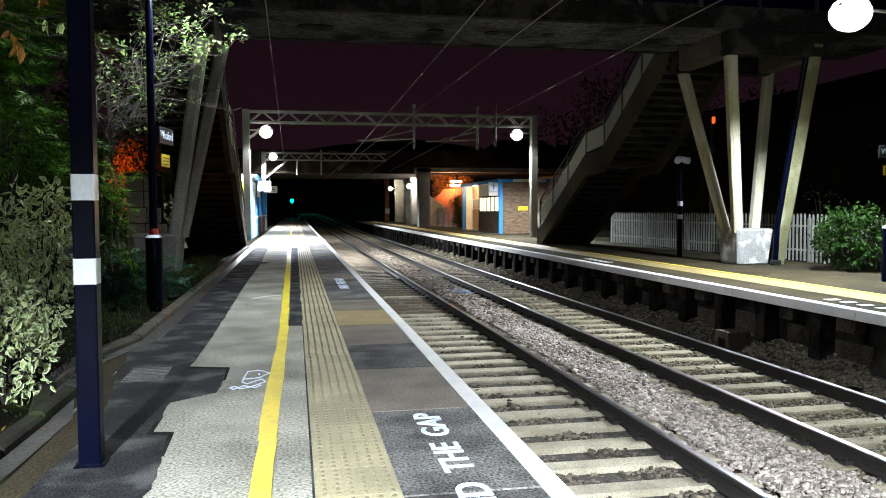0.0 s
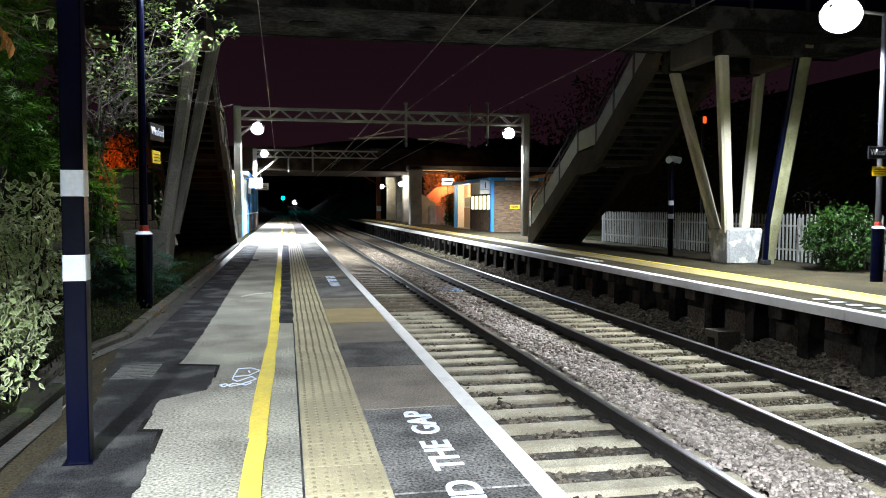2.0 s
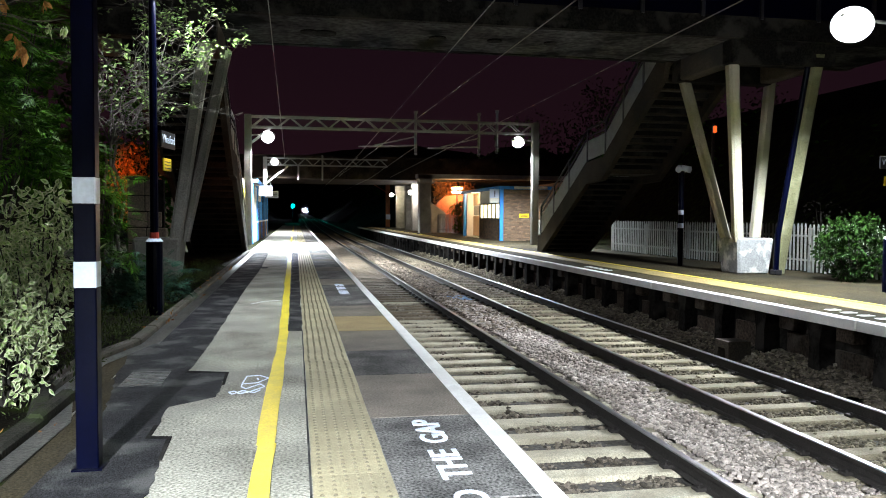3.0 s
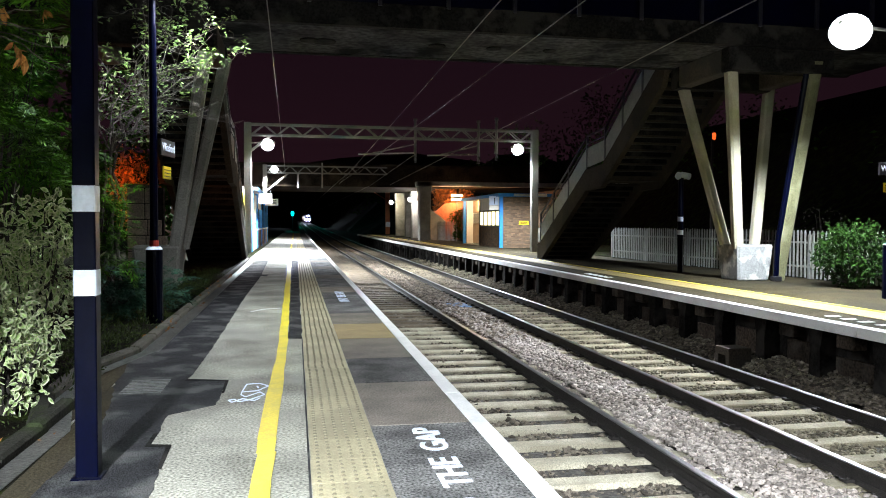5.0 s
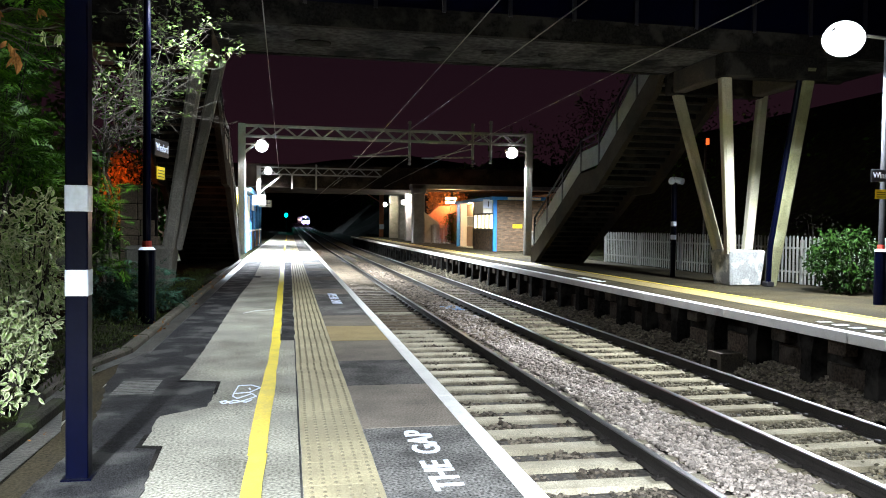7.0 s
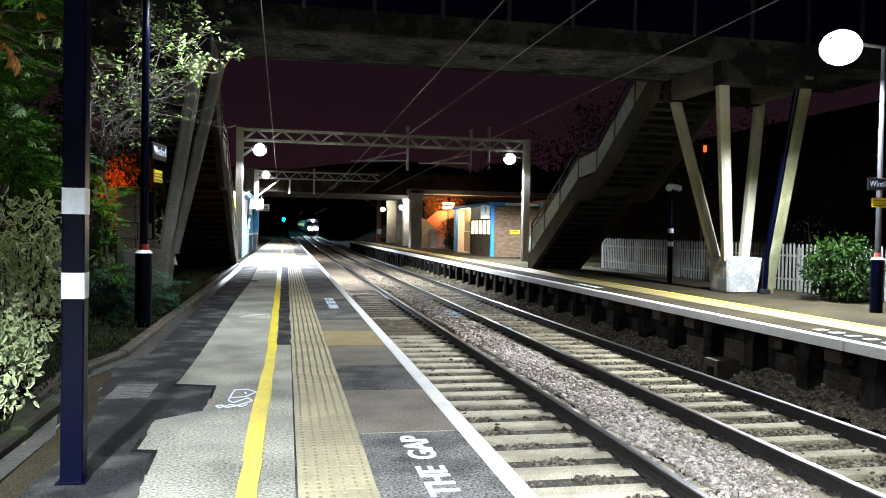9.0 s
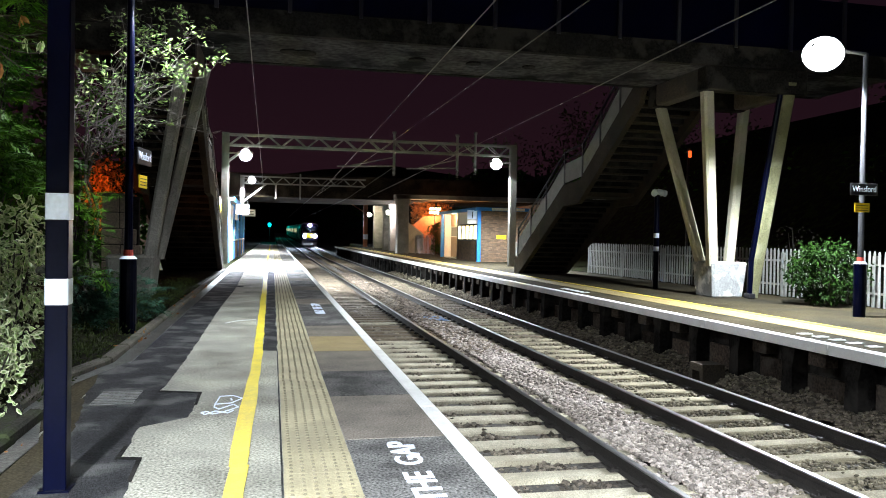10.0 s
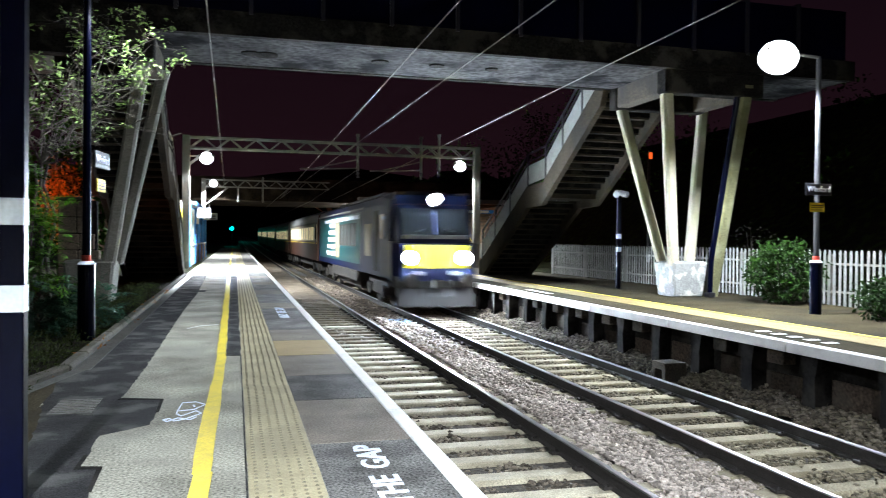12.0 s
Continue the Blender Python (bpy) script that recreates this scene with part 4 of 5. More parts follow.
def near_shelter():
    h = group_of("waiting_shelter")
    tagged(h, "blue framed platform shelter with white panels", "shelter")
    x0, x1, y0, y1, H = -2.0, -4.2, 37.0, 56.5, 2.85
    for y in (37.0, 42.0, 47.0, 52.0, 56.4):
        part("post", box((x0 - 0.07, y - 0.07, 0), (x0 + 0.07, y + 0.07, H)), "blue", h)
    for i, y in enumerate((37.1, 42.1, 47.1, 52.1)):
        part("dwarf_wall", box((x0 - 0.06, y + 0.1, 0), (x0 + 0.02, y + 4.7, 0.95)), "brick" if i else "cream", h)
        part("sill", box((x0 - 0.1, y + 0.1, 0.95), (x0 + 0.06, y + 4.7, 1.02)), "cream", h)
        part("upper_panel", box((x0 - 0.04, y + 0.1, 2.1), (x0, y + 4.7, H - 0.1)), "cream" if i < 2 else "glass", h)
        part("pane", box((x0 - 0.03, y + 0.1, 1.02), (x0 - 0.02, y + 4.7, 2.1)), "cream" if i == 0 else "glass", h)
    part("end_wall", box((x1, y0 - 0.05, 0), (x0 - 0.1, y0 + 0.05, H)), "cream", h)
    part("orange_panel", box((x0 - 0.7, y0 - 0.075, 1.7), (x0 - 0.12, y0 - 0.055, 2.7)), "sign_yellow", h, "orange-yellow poster panel")
    part("back_wall", box((x1 - 0.1, y0, 0), (x1, y1, H)), "brick", h)
    part("roof", box((x1 - 0.1, y0 - 0.1, H), (x0 + 0.25, y1 + 0.1, H + 0.14)), "roof_grey", h)
    part("blue_fascia", box((x0 + 0.25, y0 - 0.12, H - 0.04), (x0 + 0.29, y1 + 0.12, H + 0.16)), "blue", h)
    s = group_of("platform_number_sign", (-1.45, 40.0, 0))
    tagged(s, "white hanging sign with a black platform number", "sign")
    part("board", box((-0.35, -0.04, 2.3), (0.3, 0.0, 2.8), 0.01), "white_paint", s)
    lettering("2", 0.5, (-0.17, -0.045, 2.37), (90, 0, 0), "black", s)
    part("hanger", box((-0.3, -0.03, 2.8), (-0.26, -0.01, 2.98)), "steel", s)
    part("hanger", box((0.2, -0.03, 2.8), (0.24, -0.01, 2.98)), "steel", s)
    s = group_of("direction_sign", (-1.4, 47.0, 0))
    tagged(s, "small grey hanging sign under the canopy", "sign")
    part("board", box((-0.35, -0.04, 2.35), (0.4, 0.0, 2.75), 0.01), "cream", s)
    for i in range(3):
        part("text_bar", box((-0.28, -0.045, 2.44 + i * 0.09), (0.3, -0.041, 2.48 + i * 0.09)), "black", s)
    part("hanger", box((0.0, -0.03, 2.75), (0.04, -0.01, 2.98)), "steel", s)


def road_bridge():
    b = group_of("road_bridge")
    tagged(b, "dark brick and concrete road bridge across the line", "bridge")
    part("deck", box((-30, 62, 4.25), (40, 74, 5.0)), "bridge_brown", b)
    part("fascia", box((-30, 61.6, 4.2), (40, 62, 4.75)), "bridge_brown", b)
    part("parapet", box((-30, 61.7, 4.75), (40, 62.1, 5.9)), "bridge_brown", b)
    part("parapet_coping", box((-30, 61.6, 5.9), (40, 62.2, 6.0)), "bridge_brown", b)
    part("parapet", box((-30, 73.6, 5.0), (40, 74, 5.9)), "brick", b)
    for x, y, w in ((9.95, 60.5, 0.45), (10.9, 70.0, 0.55), (11.1, 76.0, 0.5), (11.2, 84, 0.5)):
        part("column", box((x - w, y - 0.45, 0), (x + w, y + 0.45, 4.1), 0.03), "concrete", b)
        part("column_head", box((x - w - 0.08, y - 0.5, 3.85), (x + w + 0.08, y + 0.5, 4.6), 0.03), "concrete", b)
    part("cross_beam", box((9.3, 60, 4.25), (30, 61, 4.6)), "concrete", b)
    part("abutment", box((-30, 62, 0), (-3.4, 74, 4.25)), "brick", b)
    part("wing_wall", box((11.6, 70, 0), (12.0, 92, 4.2)), "bridge_brown", b)
    part("abutment", box((22, 62, 0), (40, 74, 4.25)), "brick", b)
    m = group_of("signal_mast", (10.95, 94, 0))
    tagged(m, "rust-red steel mast beside the platform end", "mast")
    part("mast", box((-0.25, -0.2, 0), (0.25, 0.2, 5.1)), "rust", m)
    part("stay", beam((-0.2, 0, 4.2), (-3.2, 0, 6.0), 0.12, 0.12), "rust", m)
    part("warning_plate", box((-0.25, -0.24, 0.9), (0.3, -0.21, 1.5)), "white_paint", m)
    for (x, y, z) in ((10.1, 69.3, 3.45), (10.1, 83.3, 3.6)):
        l = group_of("bulkhead_lamp", (x, y, z))
        tagged(l, "small white wall lamp on a bridge column", "wall lamp")
        bm = bmesh.new()
        bmesh.ops.create_uvsphere(bm, u_segments=12, v_segments=8, radius=0.2)
        part("globe", bm, "lantern_small", l)
        part("bracket", box((0.0, 0.0, -0.05), (0.7, 0.3, 0.05)), "steel", l)


def palisade(name, a, b, h, pitch, label):
    f = group_of(name)
    tagged(f, label, "fence")
    a, b = Vector((*a, 0)), Vector((*b, 0))
    d = b - a
    n = int(d.length / pitch)
    turn = math.degrees(math.atan2(d.y, d.x))
    bm = prism([(-0.034, 0.02), (0.034, 0.02), (0.034, h - 0.06), (0.015, h), (-0.015, h), (-0.034, h - 0.06)], 0.012, "y", -0.006)
    first = link("pale", bm, "fence", f)
    first.matrix_basis = pose(a.x, a.y, 0, 0, 0, turn)
    for i in range(1, n):
        q = a + d * i / n
        share("pale", first, pose(q.x, q.y, random.uniform(-0.012, 0.012), 0, random.uniform(-0.8, 0.8), turn), f)
    for z in (0.3, h - 0.3):
        off = d.normalized().cross(Vector((0, 0, 1))) * 0.03
        part("rail", beam(a + off + Vector((0, 0, z)), b + off + Vector((0, 0, z)), 0.03, 0.05), "steel", f)
    m = max(1, int(d.length / 2.75))
    for i in range(m + 1):
        q = a + d * i / m + d.normalized().cross(Vector((0, 0, 1))) * 0.08
        part("post", box((q.x - 0.04, q.y - 0.05, 0), (q.x + 0.04, q.y + 0.05, h - 0.1)), "steel", f)
    return f


# ---- plants ----
def leaves(name, centres, n, size, spread, material, parent, seed, droop=0.3, aspect=2.2, flat=1.0, outward=0.9, upright=0.0):
    """Folded pointed leaves that grow outwards from the given centres."""
    rs = np.random.RandomState(seed)
    c = np.array(centres)
    pick = c[rs.randint(0, len(c), n)]
    off = rs.normal(0, 1, (n, 3))
    off /= np.maximum(np.linalg.norm(off, axis=1, keepdims=True), 1e-6)
    p = pick + off * spread * rs.uniform(0.15, 1, (n, 1)) ** 0.7
    ax = rs.normal(0, 0.6, (n, 3)) + off * outward
    ax[:, 2] = ax[:, 2] * flat - droop
    ax /= np.linalg.norm(ax, axis=1, keepdims=True)
    sd = np.cross(ax, rs.normal(0, 0.6, (n, 3)) + np.array([0, 0, upright]))
    sd /= np.linalg.norm(sd, axis=1, keepdims=True)
    up = np.cross(sd, ax)
    s = size * rs.uniform(0.6, 1.3, (n, 1))
    w = s / aspect * 0.5
    v = np.stack([p, p + ax * s, p + ax * s * 0.5 - up * w * 0.35,
                  p + ax * s * 0.32 + sd * w + up * w * 0.2, p + ax * s * 0.68 + sd * w * 0.8 + up * w * 0.2,
                  p + ax * s * 0.32 - sd * w + up * w * 0.2, p + ax * s * 0.68 - sd * w * 0.8 + up * w * 0.2], 1).reshape(-1, 3)
    k = np.arange(n)[:, None] * 7
    f = np.concatenate([k + np.array([q]) for q in ([0, 2, 3], [3, 2, 4], [4, 2, 1], [0, 5, 2], [5, 6, 2], [6, 1, 2])])
    ob = mesh_of(name, v.tolist(), f.tolist(), material, parent)
    rim = ob.data.attributes.new("rim", "FLOAT", "POINT")
    rim.data.foreach_set("value", np.tile(np.array([1, 1, 0, 1, 1, 1, 1], np.float32), n))
    return ob


def sprays(name, centres, n, length, material, parent, seed, droop=0.25, heading=(0.5, -0.6, 0)):
    """Feathery flat sprays: a curved stalk with leaflets on both sides."""
    rs = np.random.RandomState(seed)
    v, f = [], []
    c = np.array(centres)
    for i in range(n):
        o = c[rs.randint(len(c))] + rs.normal(0, 0.1, 3)
        d = rs.normal(0, 0.55, 3) + np.array(heading)
        d[2] = rs.uniform(-0.25, 0.3)
        d /= np.linalg.norm(d)
        side = np.cross(d, (0, 0, 1))
        side /= np.linalg.norm(side)
        roll = rs.uniform(-0.9, 0.9)
        side = side * math.cos(roll) + np.cross(side, d) * math.sin(roll)
        L = length * rs.uniform(0.6, 1.25)
        m = 11
        for k in range(m):
            u = k / m
            q = o + d * L * u - np.array([0, 0, droop * L * u * u])
            w = L * 0.36 * (1 - u * 0.8) * rs.uniform(0.75, 1.1)
            for sg in (-1, 1):
                e = d * 0.75 + side * sg * 0.75 + rs.normal(0, 0.1, 3) - np.array([0, 0, 0.25])
                b = len(v)
                t = np.cross(e, np.cross(d, side)) * 0.1
                v += [q, q + e * w * 0.5 + t * w, q + e * w, q + e * w * 0.5 - t * w]
                f.append((b, b + 1, b + 2, b + 3))
    return mesh_of(name, [tuple(q) for q in v], f, material, parent)


def conifer(name, boxes, n, length, label, seed, material="leaf_spray"):
    """A shrub of feathery sprays filling the given boxes (lowest and highest corner)."""
    rs = np.random.RandomState(seed)
    b = group_of(name)
    tagged(b, label, "shrub")
    c = []
    for lo, hi in boxes:
        c += [tuple(rs.uniform(lo, hi)) for _ in range(26)]
    cx, cy = np.mean([q[0] for q in c]), np.mean([q[1] for q in c])
    bm = bmesh.new()
    for q in c[::4]:
        add_tube(bm, (cx - 0.3, cy + 0.3, 0.0), q, 0.02, 0.005, sides=5)
    part("stem", bm, "bark", b)
    sprays("foliage", c, n, length, material, b, seed)
    return b


def clump(cx, cy, z0, z1, r, n, seed, flat=1.0):
    rs = np.random.RandomState(seed)
    out = []
    while len(out) < n:
        p = rs.uniform(-1, 1, 3)
        d = np.linalg.norm(p)
        if 0.35 < d < 1:
            out.append((cx + p[0] * r * rs.uniform(0.8, 1.2), cy + p[1] * r * flat, (z0 + z1) / 2 + p[2] * (z1 - z0) / 2))
    return out


def bush(name, cx, cy, z0, z1, r, n, size, material, label, seed, spread=0.16, centres=60, aspect=2.2, droop=0.3, flat=1.0):
    b = group_of(name, (0, 0, 0))
    tagged(b, label, "shrub")
    c = clump(cx, cy, z0, z1, r, centres, seed)
    bm = bmesh.new()
    for q in c[::3]:
        add_tube(bm, (cx + (q[0] - cx) * 0.12, cy + (q[1] - cy) * 0.12, 0.0), q, 0.014, 0.004, sides=5)
    part("stem", bm, "bark", b)
    leaves("foliage", c, n, size, spread, material, b, seed, droop, aspect, flat)
    return b


def gnarly_tree(name, base, fork, tips, label, seed):
    """Slim stems, crooked limbs that fork into crooked twigs; leaves cluster at the lit ends. tips: (x, y, z, leaves)."""
    rs = np.random.RandomState(seed)
    t = group_of(name)
    tagged(t, label, "tree")
    stem, twigs, ends = ([], []), ([], []), []

    def crooked(mesh, a, b, r0, r1, n, bend, sides=4):
        a, b = np.array(a, float), np.array(b, float)
        L = np.linalg.norm(b - a)
        pts = [a + (b - a) * k / n + (rs.normal(0, bend * L, 3) if 0 < k < n else 0) for k in range(n + 1)]
        d = (b - a) / max(L, 1e-6)
        u = np.cross(d, (0.3, 0.9, 0.31))
        u /= np.linalg.norm(u)
        w = np.cross(d, u)
        v, f = mesh
        k0 = len(v)
        for k, q in enumerate(pts):
            r = r0 + (r1 - r0) * k / n
            for m in range(sides):
                g = 2 * math.pi * m / sides
                v.append(tuple(q + (u * math.cos(g) + w * math.sin(g)) * r))
        for k in range(n):
            for m in range(sides):
                p, o = k0 + k * sides, (m + 1) % sides
                f.append((p + m, p + o, p + sides + o, p + sides + m))
        return pts

    for dx, dy in ((0, 0), (0.12, 0.15), (-0.2, 0.1)):
        crooked(stem, (base[0] + dx, base[1] + dy, 0), (fork[0] + dx * 0.5, fork[1] + dy * 0.5, fork[2]), 0.03, 0.02, 7, 0.018, 7)
    for x, y, z, leafy in tips:
        limb = crooked(stem, fork, (x, y, z), 0.014, 0.005, 9, 0.05, 6)
        for k in range(3, 10):
            for _ in range(2):
                d = rs.normal(0, 1, 3) * (0.26, 0.26, 0.17) + (np.array((x, y, z)) - fork) * 0.07
                tw = crooked(twigs, limb[k], limb[k] + d, 0.0045, 0.0022, 4, 0.1)
                for q in tw[2:]:
                    e = q + rs.normal(0, 0.08, 3)
                    crooked(twigs, q, e, 0.0025, 0.0013, 2, 0.12, 3)
                    if rs.rand() < (leafy if k > 5 else leafy * 0.35):
                        ends.append(tuple(e))
    mesh_of("trunk", *stem, "twig", t)
    mesh_of("branchwork", *twigs, "twig", t)
    leaves("crown", ends, len(ends) * 8, 0.07, 0.075, "leaf_tree", t, seed, droop=0.05, flat=0.45, aspect=2.4, upright=1.0)
    return t


# ---- train ----
def loft(sections, close=True):
    bm = bmesh.new()
    rings = [[bm.verts.new(p) for p in s] for s in sections]
    n = len(rings[0])
    for a, b in zip(rings, rings[1:]):
        for i in range(n):
            bm.faces.new((a[i], a[(i + 1) % n], b[(i + 1) % n], b[i]))
    if close:
        bm.faces.new(rings[0][::-1])
        bm.faces.new(rings[-1])
    bmesh.ops.recalc_face_normals(bm, faces=bm.faces)
    return bm


def body_ring(y, w, z0, z1, shoulder=0.45, top=0.72):
    """A vehicle's cross-section with rounded shoulders."""
    return [(-w, y, z0), (-w, y, z1 - shoulder), (-w * 0.95, y, z1 - shoulder * 0.5), (-w * top, y, z1 - 0.08), (-w * 0.3, y, z1), (w * 0.3, y, z1), (w * top, y, z1 - 0.08), (w * 0.95, y, z1 - shoulder * 0.5), (w, y, z1 - shoulder), (w, y, z0)]


def bogie(parent, y):
    b = part("bogie", box((-1.1, y - 1.7, 0.35), (1.1, y + 1.7, 0.85), 0.06), "train_dark", parent)
    for dy in (-1.3, 1.3):
        for x in (-0.75, 0.75):
            part("wheel", tube((x - 0.06, y + dy, 0.46), (x + 0.06, y + dy, 0.46), 0.46, sides=20), "rail_steel", b)
    for s in (-1.12, 1.12):
        part("axle_box", box((s - 0.08, y - 1.5, 0.3), (s + 0.08, y - 1.1, 0.7), 0.03), "train_dark", b)
        part("axle_box", box((s - 0.08, y + 1.1, 0.3), (s + 0.08, y + 1.5, 0.7), 0.03), "train_dark", b)


def locomotive():
    t = group_of("locomotive")
    tagged(t, "deep blue locomotive with yellow warning panel and blazing headlamps", "locomotive")
    w = 1.34
    part("body", loft([body_ring(0.75, w * 0.96, 1.0, 3.58), body_ring(1.9, w, 1.0, 3.72), body_ring(20.3, w, 1.0, 3.72)]), "train_blue", t)
    # cab front: raked back above the waist
    nose = [[(-1.1, 0.0, 0.95), (-1.1, 0.0, 2.05), (1.1, 0.0, 2.05), (1.1, 0.0, 0.95)],
            [(-w * 0.97, 0.32, 0.95), (-w * 0.97, 0.32, 2.1), (w * 0.97, 0.32, 2.1), (w * 0.97, 0.32, 0.95)],
            [(-w * 0.97, 0.8, 0.95), (-w * 0.97, 0.8, 2.12), (w * 0.97, 0.8, 2.12), (w * 0.97, 0.8, 0.95)]]
    part("nose", loft(nose), "train_blue", t)
    part("cab_front", prism([(0.1, 2.05), (0.9, 2.05), (0.95, 3.6), (0.6, 3.52)], 2.3, "x", -1.15), "train_blue", t)
    part("yellow_panel", box((-0.98, -0.02, 1.34), (0.98, 0.0, 2.02), 0.006), "train_yellow", t, "bright yellow warning panel")
    for x0, x1 in ((-1.05, -0.06), (0.06, 1.05)):
        part("windscreen", prism([(0.16, 2.25), (0.19, 2.25), (0.46, 3.12), (0.43, 3.12)], x1 - x0, "x", x0), "glass", t)
    def dome(x, y, z, r, name, label):
        """A bulging lens in a thin bezel."""
        bm = bmesh.new()
        bmesh.ops.create_uvsphere(bm, u_segments=20, v_segments=10, radius=1, matrix=Matrix.Translation((x, y, z)) @ Matrix.Diagonal((r, 0.09, r, 1)))
        lens = part(name, bm, "head_lamp", t, label)
        part("bezel", tube((x, y, z), (x, y + 0.09, z), r + 0.035, sides=20), "train_dark", lens)

    for x in (-0.82, 0.82):
        dome(x, -0.07, 1.64, 0.2, "headlamp", "blazing blue-white headlamp")
    dome(0, 0.3, 3.38, 0.16, "top_lamp", "bright lamp above the windscreen")
    part("trim_line", box((-1.12, 0.5, 3.2), (1.12, 0.53, 3.235)), "rust", t, "thin orange trim line over the windscreen")
    for x in (-0.55, 0.55):
        part("wiper", beam((x, 0.2, 2.42), (x * 0.6, 0.2, 2.5), 0.025, 0.025), "roof_grey", t)
        part("jumper_plate", box((x - 0.2, -0.03, 1.13), (x + 0.2, 0.0, 1.24), 0.01), "roof_grey", t, "grey jumper socket plate")
        part("corner_fairing", prism([(0.55, 3.3), (0.95, 3.3), (0.95, 3.62), (0.7, 3.58)], 0.3, "x", x * 1.8 - 0.15), "coach_cream", t)
    part("sill_band", box((-1.0, 0.1, 2.2), (1.0, 0.16, 2.32), 0.01), "roof_grey", t, "grey band under the windscreen")
    # buffers, coupling, plough
    part("buffer_beam", box((-1.25, 0.05, 0.75), (1.25, 0.5, 1.1), 0.03), "train_dark", t)
    for x in (-0.87, 0.87):
        part("buffer", tube((x, -0.42, 1.0), (x, 0.1, 1.0), 0.11, sides=14), "train_dark", t)
        part("buffer_head", tube((x, -0.47, 1.0), (x, -0.42, 1.0), 0.2, sides=18), "train_dark", t)
    part("coupling", box((-0.1, -0.25, 0.75), (0.1, 0.1, 1.0), 0.02), "train_dark", t)
    part("plough", prism([(-0.1, 0.2), (0.25, 0.2), (0.25, 0.75), (0.12, 0.75)], 2.3, "x", -1.15), "black", t)
    for x in (-0.45, -0.2, 0.2, 0.45):
        part("hose", tube((x, -0.05, 0.98), (x * 1.05, -0.12, 0.5), 0.03, sides=8), "black", t)
    for sx in (-1, 1):
        x = sx * (w + 0.004)
        part("teal_side", box((x - 0.006, 6.0, 1.25), (x + 0.006, 19.9, 3.15)), "train_teal", t, "teal side livery")
        for k in range(5):
            z = 1.4 + k * 0.32
            part("livery_block", prism([(13.4, z), (16.4 - k * 0.25, z), (16.7 - k * 0.25, z + 0.2), (13.4, z + 0.2)], 0.014, "x", x - 0.007), "white_paint", t, "pale slanted livery block")
        part("livery_panel", box((x - 0.007, 11.9, 1.35), (x + 0.007, 13.2, 3.0)), "coach_cream", t, "pale upright livery panel")
        part("stripe", box((x - 0.008, 6.3, 2.92), (x + 0.008, 17.6, 3.08)), "white_paint", t)
        part("roof_edge", box((x - 0.04, 5.0, 3.24), (x + 0.004, 20.2, 3.3)), "roof_grey", t)
        part("cab_door", box((x - 0.008, 2.3, 1.15), (x + 0.008, 3.0, 3.1)), "train_dark", t)
        part("cab_window", box((x - 0.009, 1.2, 2.2), (x + 0.009, 2.1, 2.95)), "glass", t)
        for i in range(5):
            part("grille", box((x - 0.008, 7.0 + i * 1.0, 1.9), (x + 0.012, 7.85 + i * 1.0, 2.8)), "train_dark", t)
        part("cream_panel", box((x - 0.008, 3.7, 1.6), (x + 0.008, 4.9, 2.7)), "coach_cream", t)
        part("valance", box((x - 0.06, 6.3, 0.62), (x + 0.0, 13.8, 1.0)), "train_dark", t)
    part("roof_equipment", box((-0.7, 5, 3.7), (0.7, 17, 3.84), 0.05), "roof_grey", t)
    part("fuel_tank", box((-1.15, 7.0, 0.3), (1.15, 13.5, 1.0), 0.08), "train_dark", t)
    for y in (3.6, 16.7):
        bogie(t, y)
    return t


def coach(first=True):
    c = group_of("railway_coach")
    tagged(c, "umber and cream railway carriage with lit windows", "railway carriage", group="train carriages")
    w, L = 1.38, 22.6
    part("body", loft([body_ring(0.0, w, 0.95, 3.75, 0.6), body_ring(L, w, 0.95, 3.75, 0.6)]), "coach_brown", c)
    part("roof", loft([[(x * 1.005, y, z + 0.006) for x, y, z in body_ring(y, w, 3.1, 3.77, 0.55)] for y in (0.02, L - 0.02)]), "roof_grey", c)
    for sx in (-1, 1):
        x = sx * (w + 0.004)
        part("cream_band", box((x - 0.005, 0.3, 2.0), (x + 0.005, L - 0.3, 3.0)), "coach_cream", c, "cream upper panel band")
        part("lining", box((x - 0.007, 0.2, 1.9), (x + 0.007, L - 0.2, 1.94)), "sign_yellow", c)
        for i in range(11):
            y = 2.3 + i * 1.75
            part("window", box((x - 0.012, y, 2.1), (x + 0.012, y + 1.25, 2.85), 0.004), "cab_glow", c, "warm lit window")
            part("window_bar", box((x - 0.016, y + 0.6, 2.1), (x + 0.016, y + 0.64, 2.85)), "coach_brown", c)
        for y in (0.7, L - 1.5):
            part("door", box((x - 0.008, y, 1.1), (x + 0.008, y + 0.8, 3.05)), "coach_brown", c)
            part("door_window", box((x - 0.011, y + 0.2, 2.15), (x + 0.011, y + 0.6, 2.85)), "glass", c)
    part("gangway", box((-0.5, -0.35, 1.1), (0.5, 0.0, 3.3), 0.04), "black", c)
    part("underframe", box((-1.0, 6.5, 0.45), (1.0, 16.0, 0.95), 0.05), "train_dark", c)
    for y in (2.9, L - 2.9):
        bogie(c, y)
    return c
M["brick_island"] = mat("brick_pieces", (0.15, 0.095, 0.055), 0.85, vary=0.2, scale=3, fine=50, bump=0.4, per_piece=0.35, island=True)
# poster surface given a warm glow of its own
M["poster_glow"] = glow("glowing_poster", (1.0, 0.9, 0.55), 0.9)
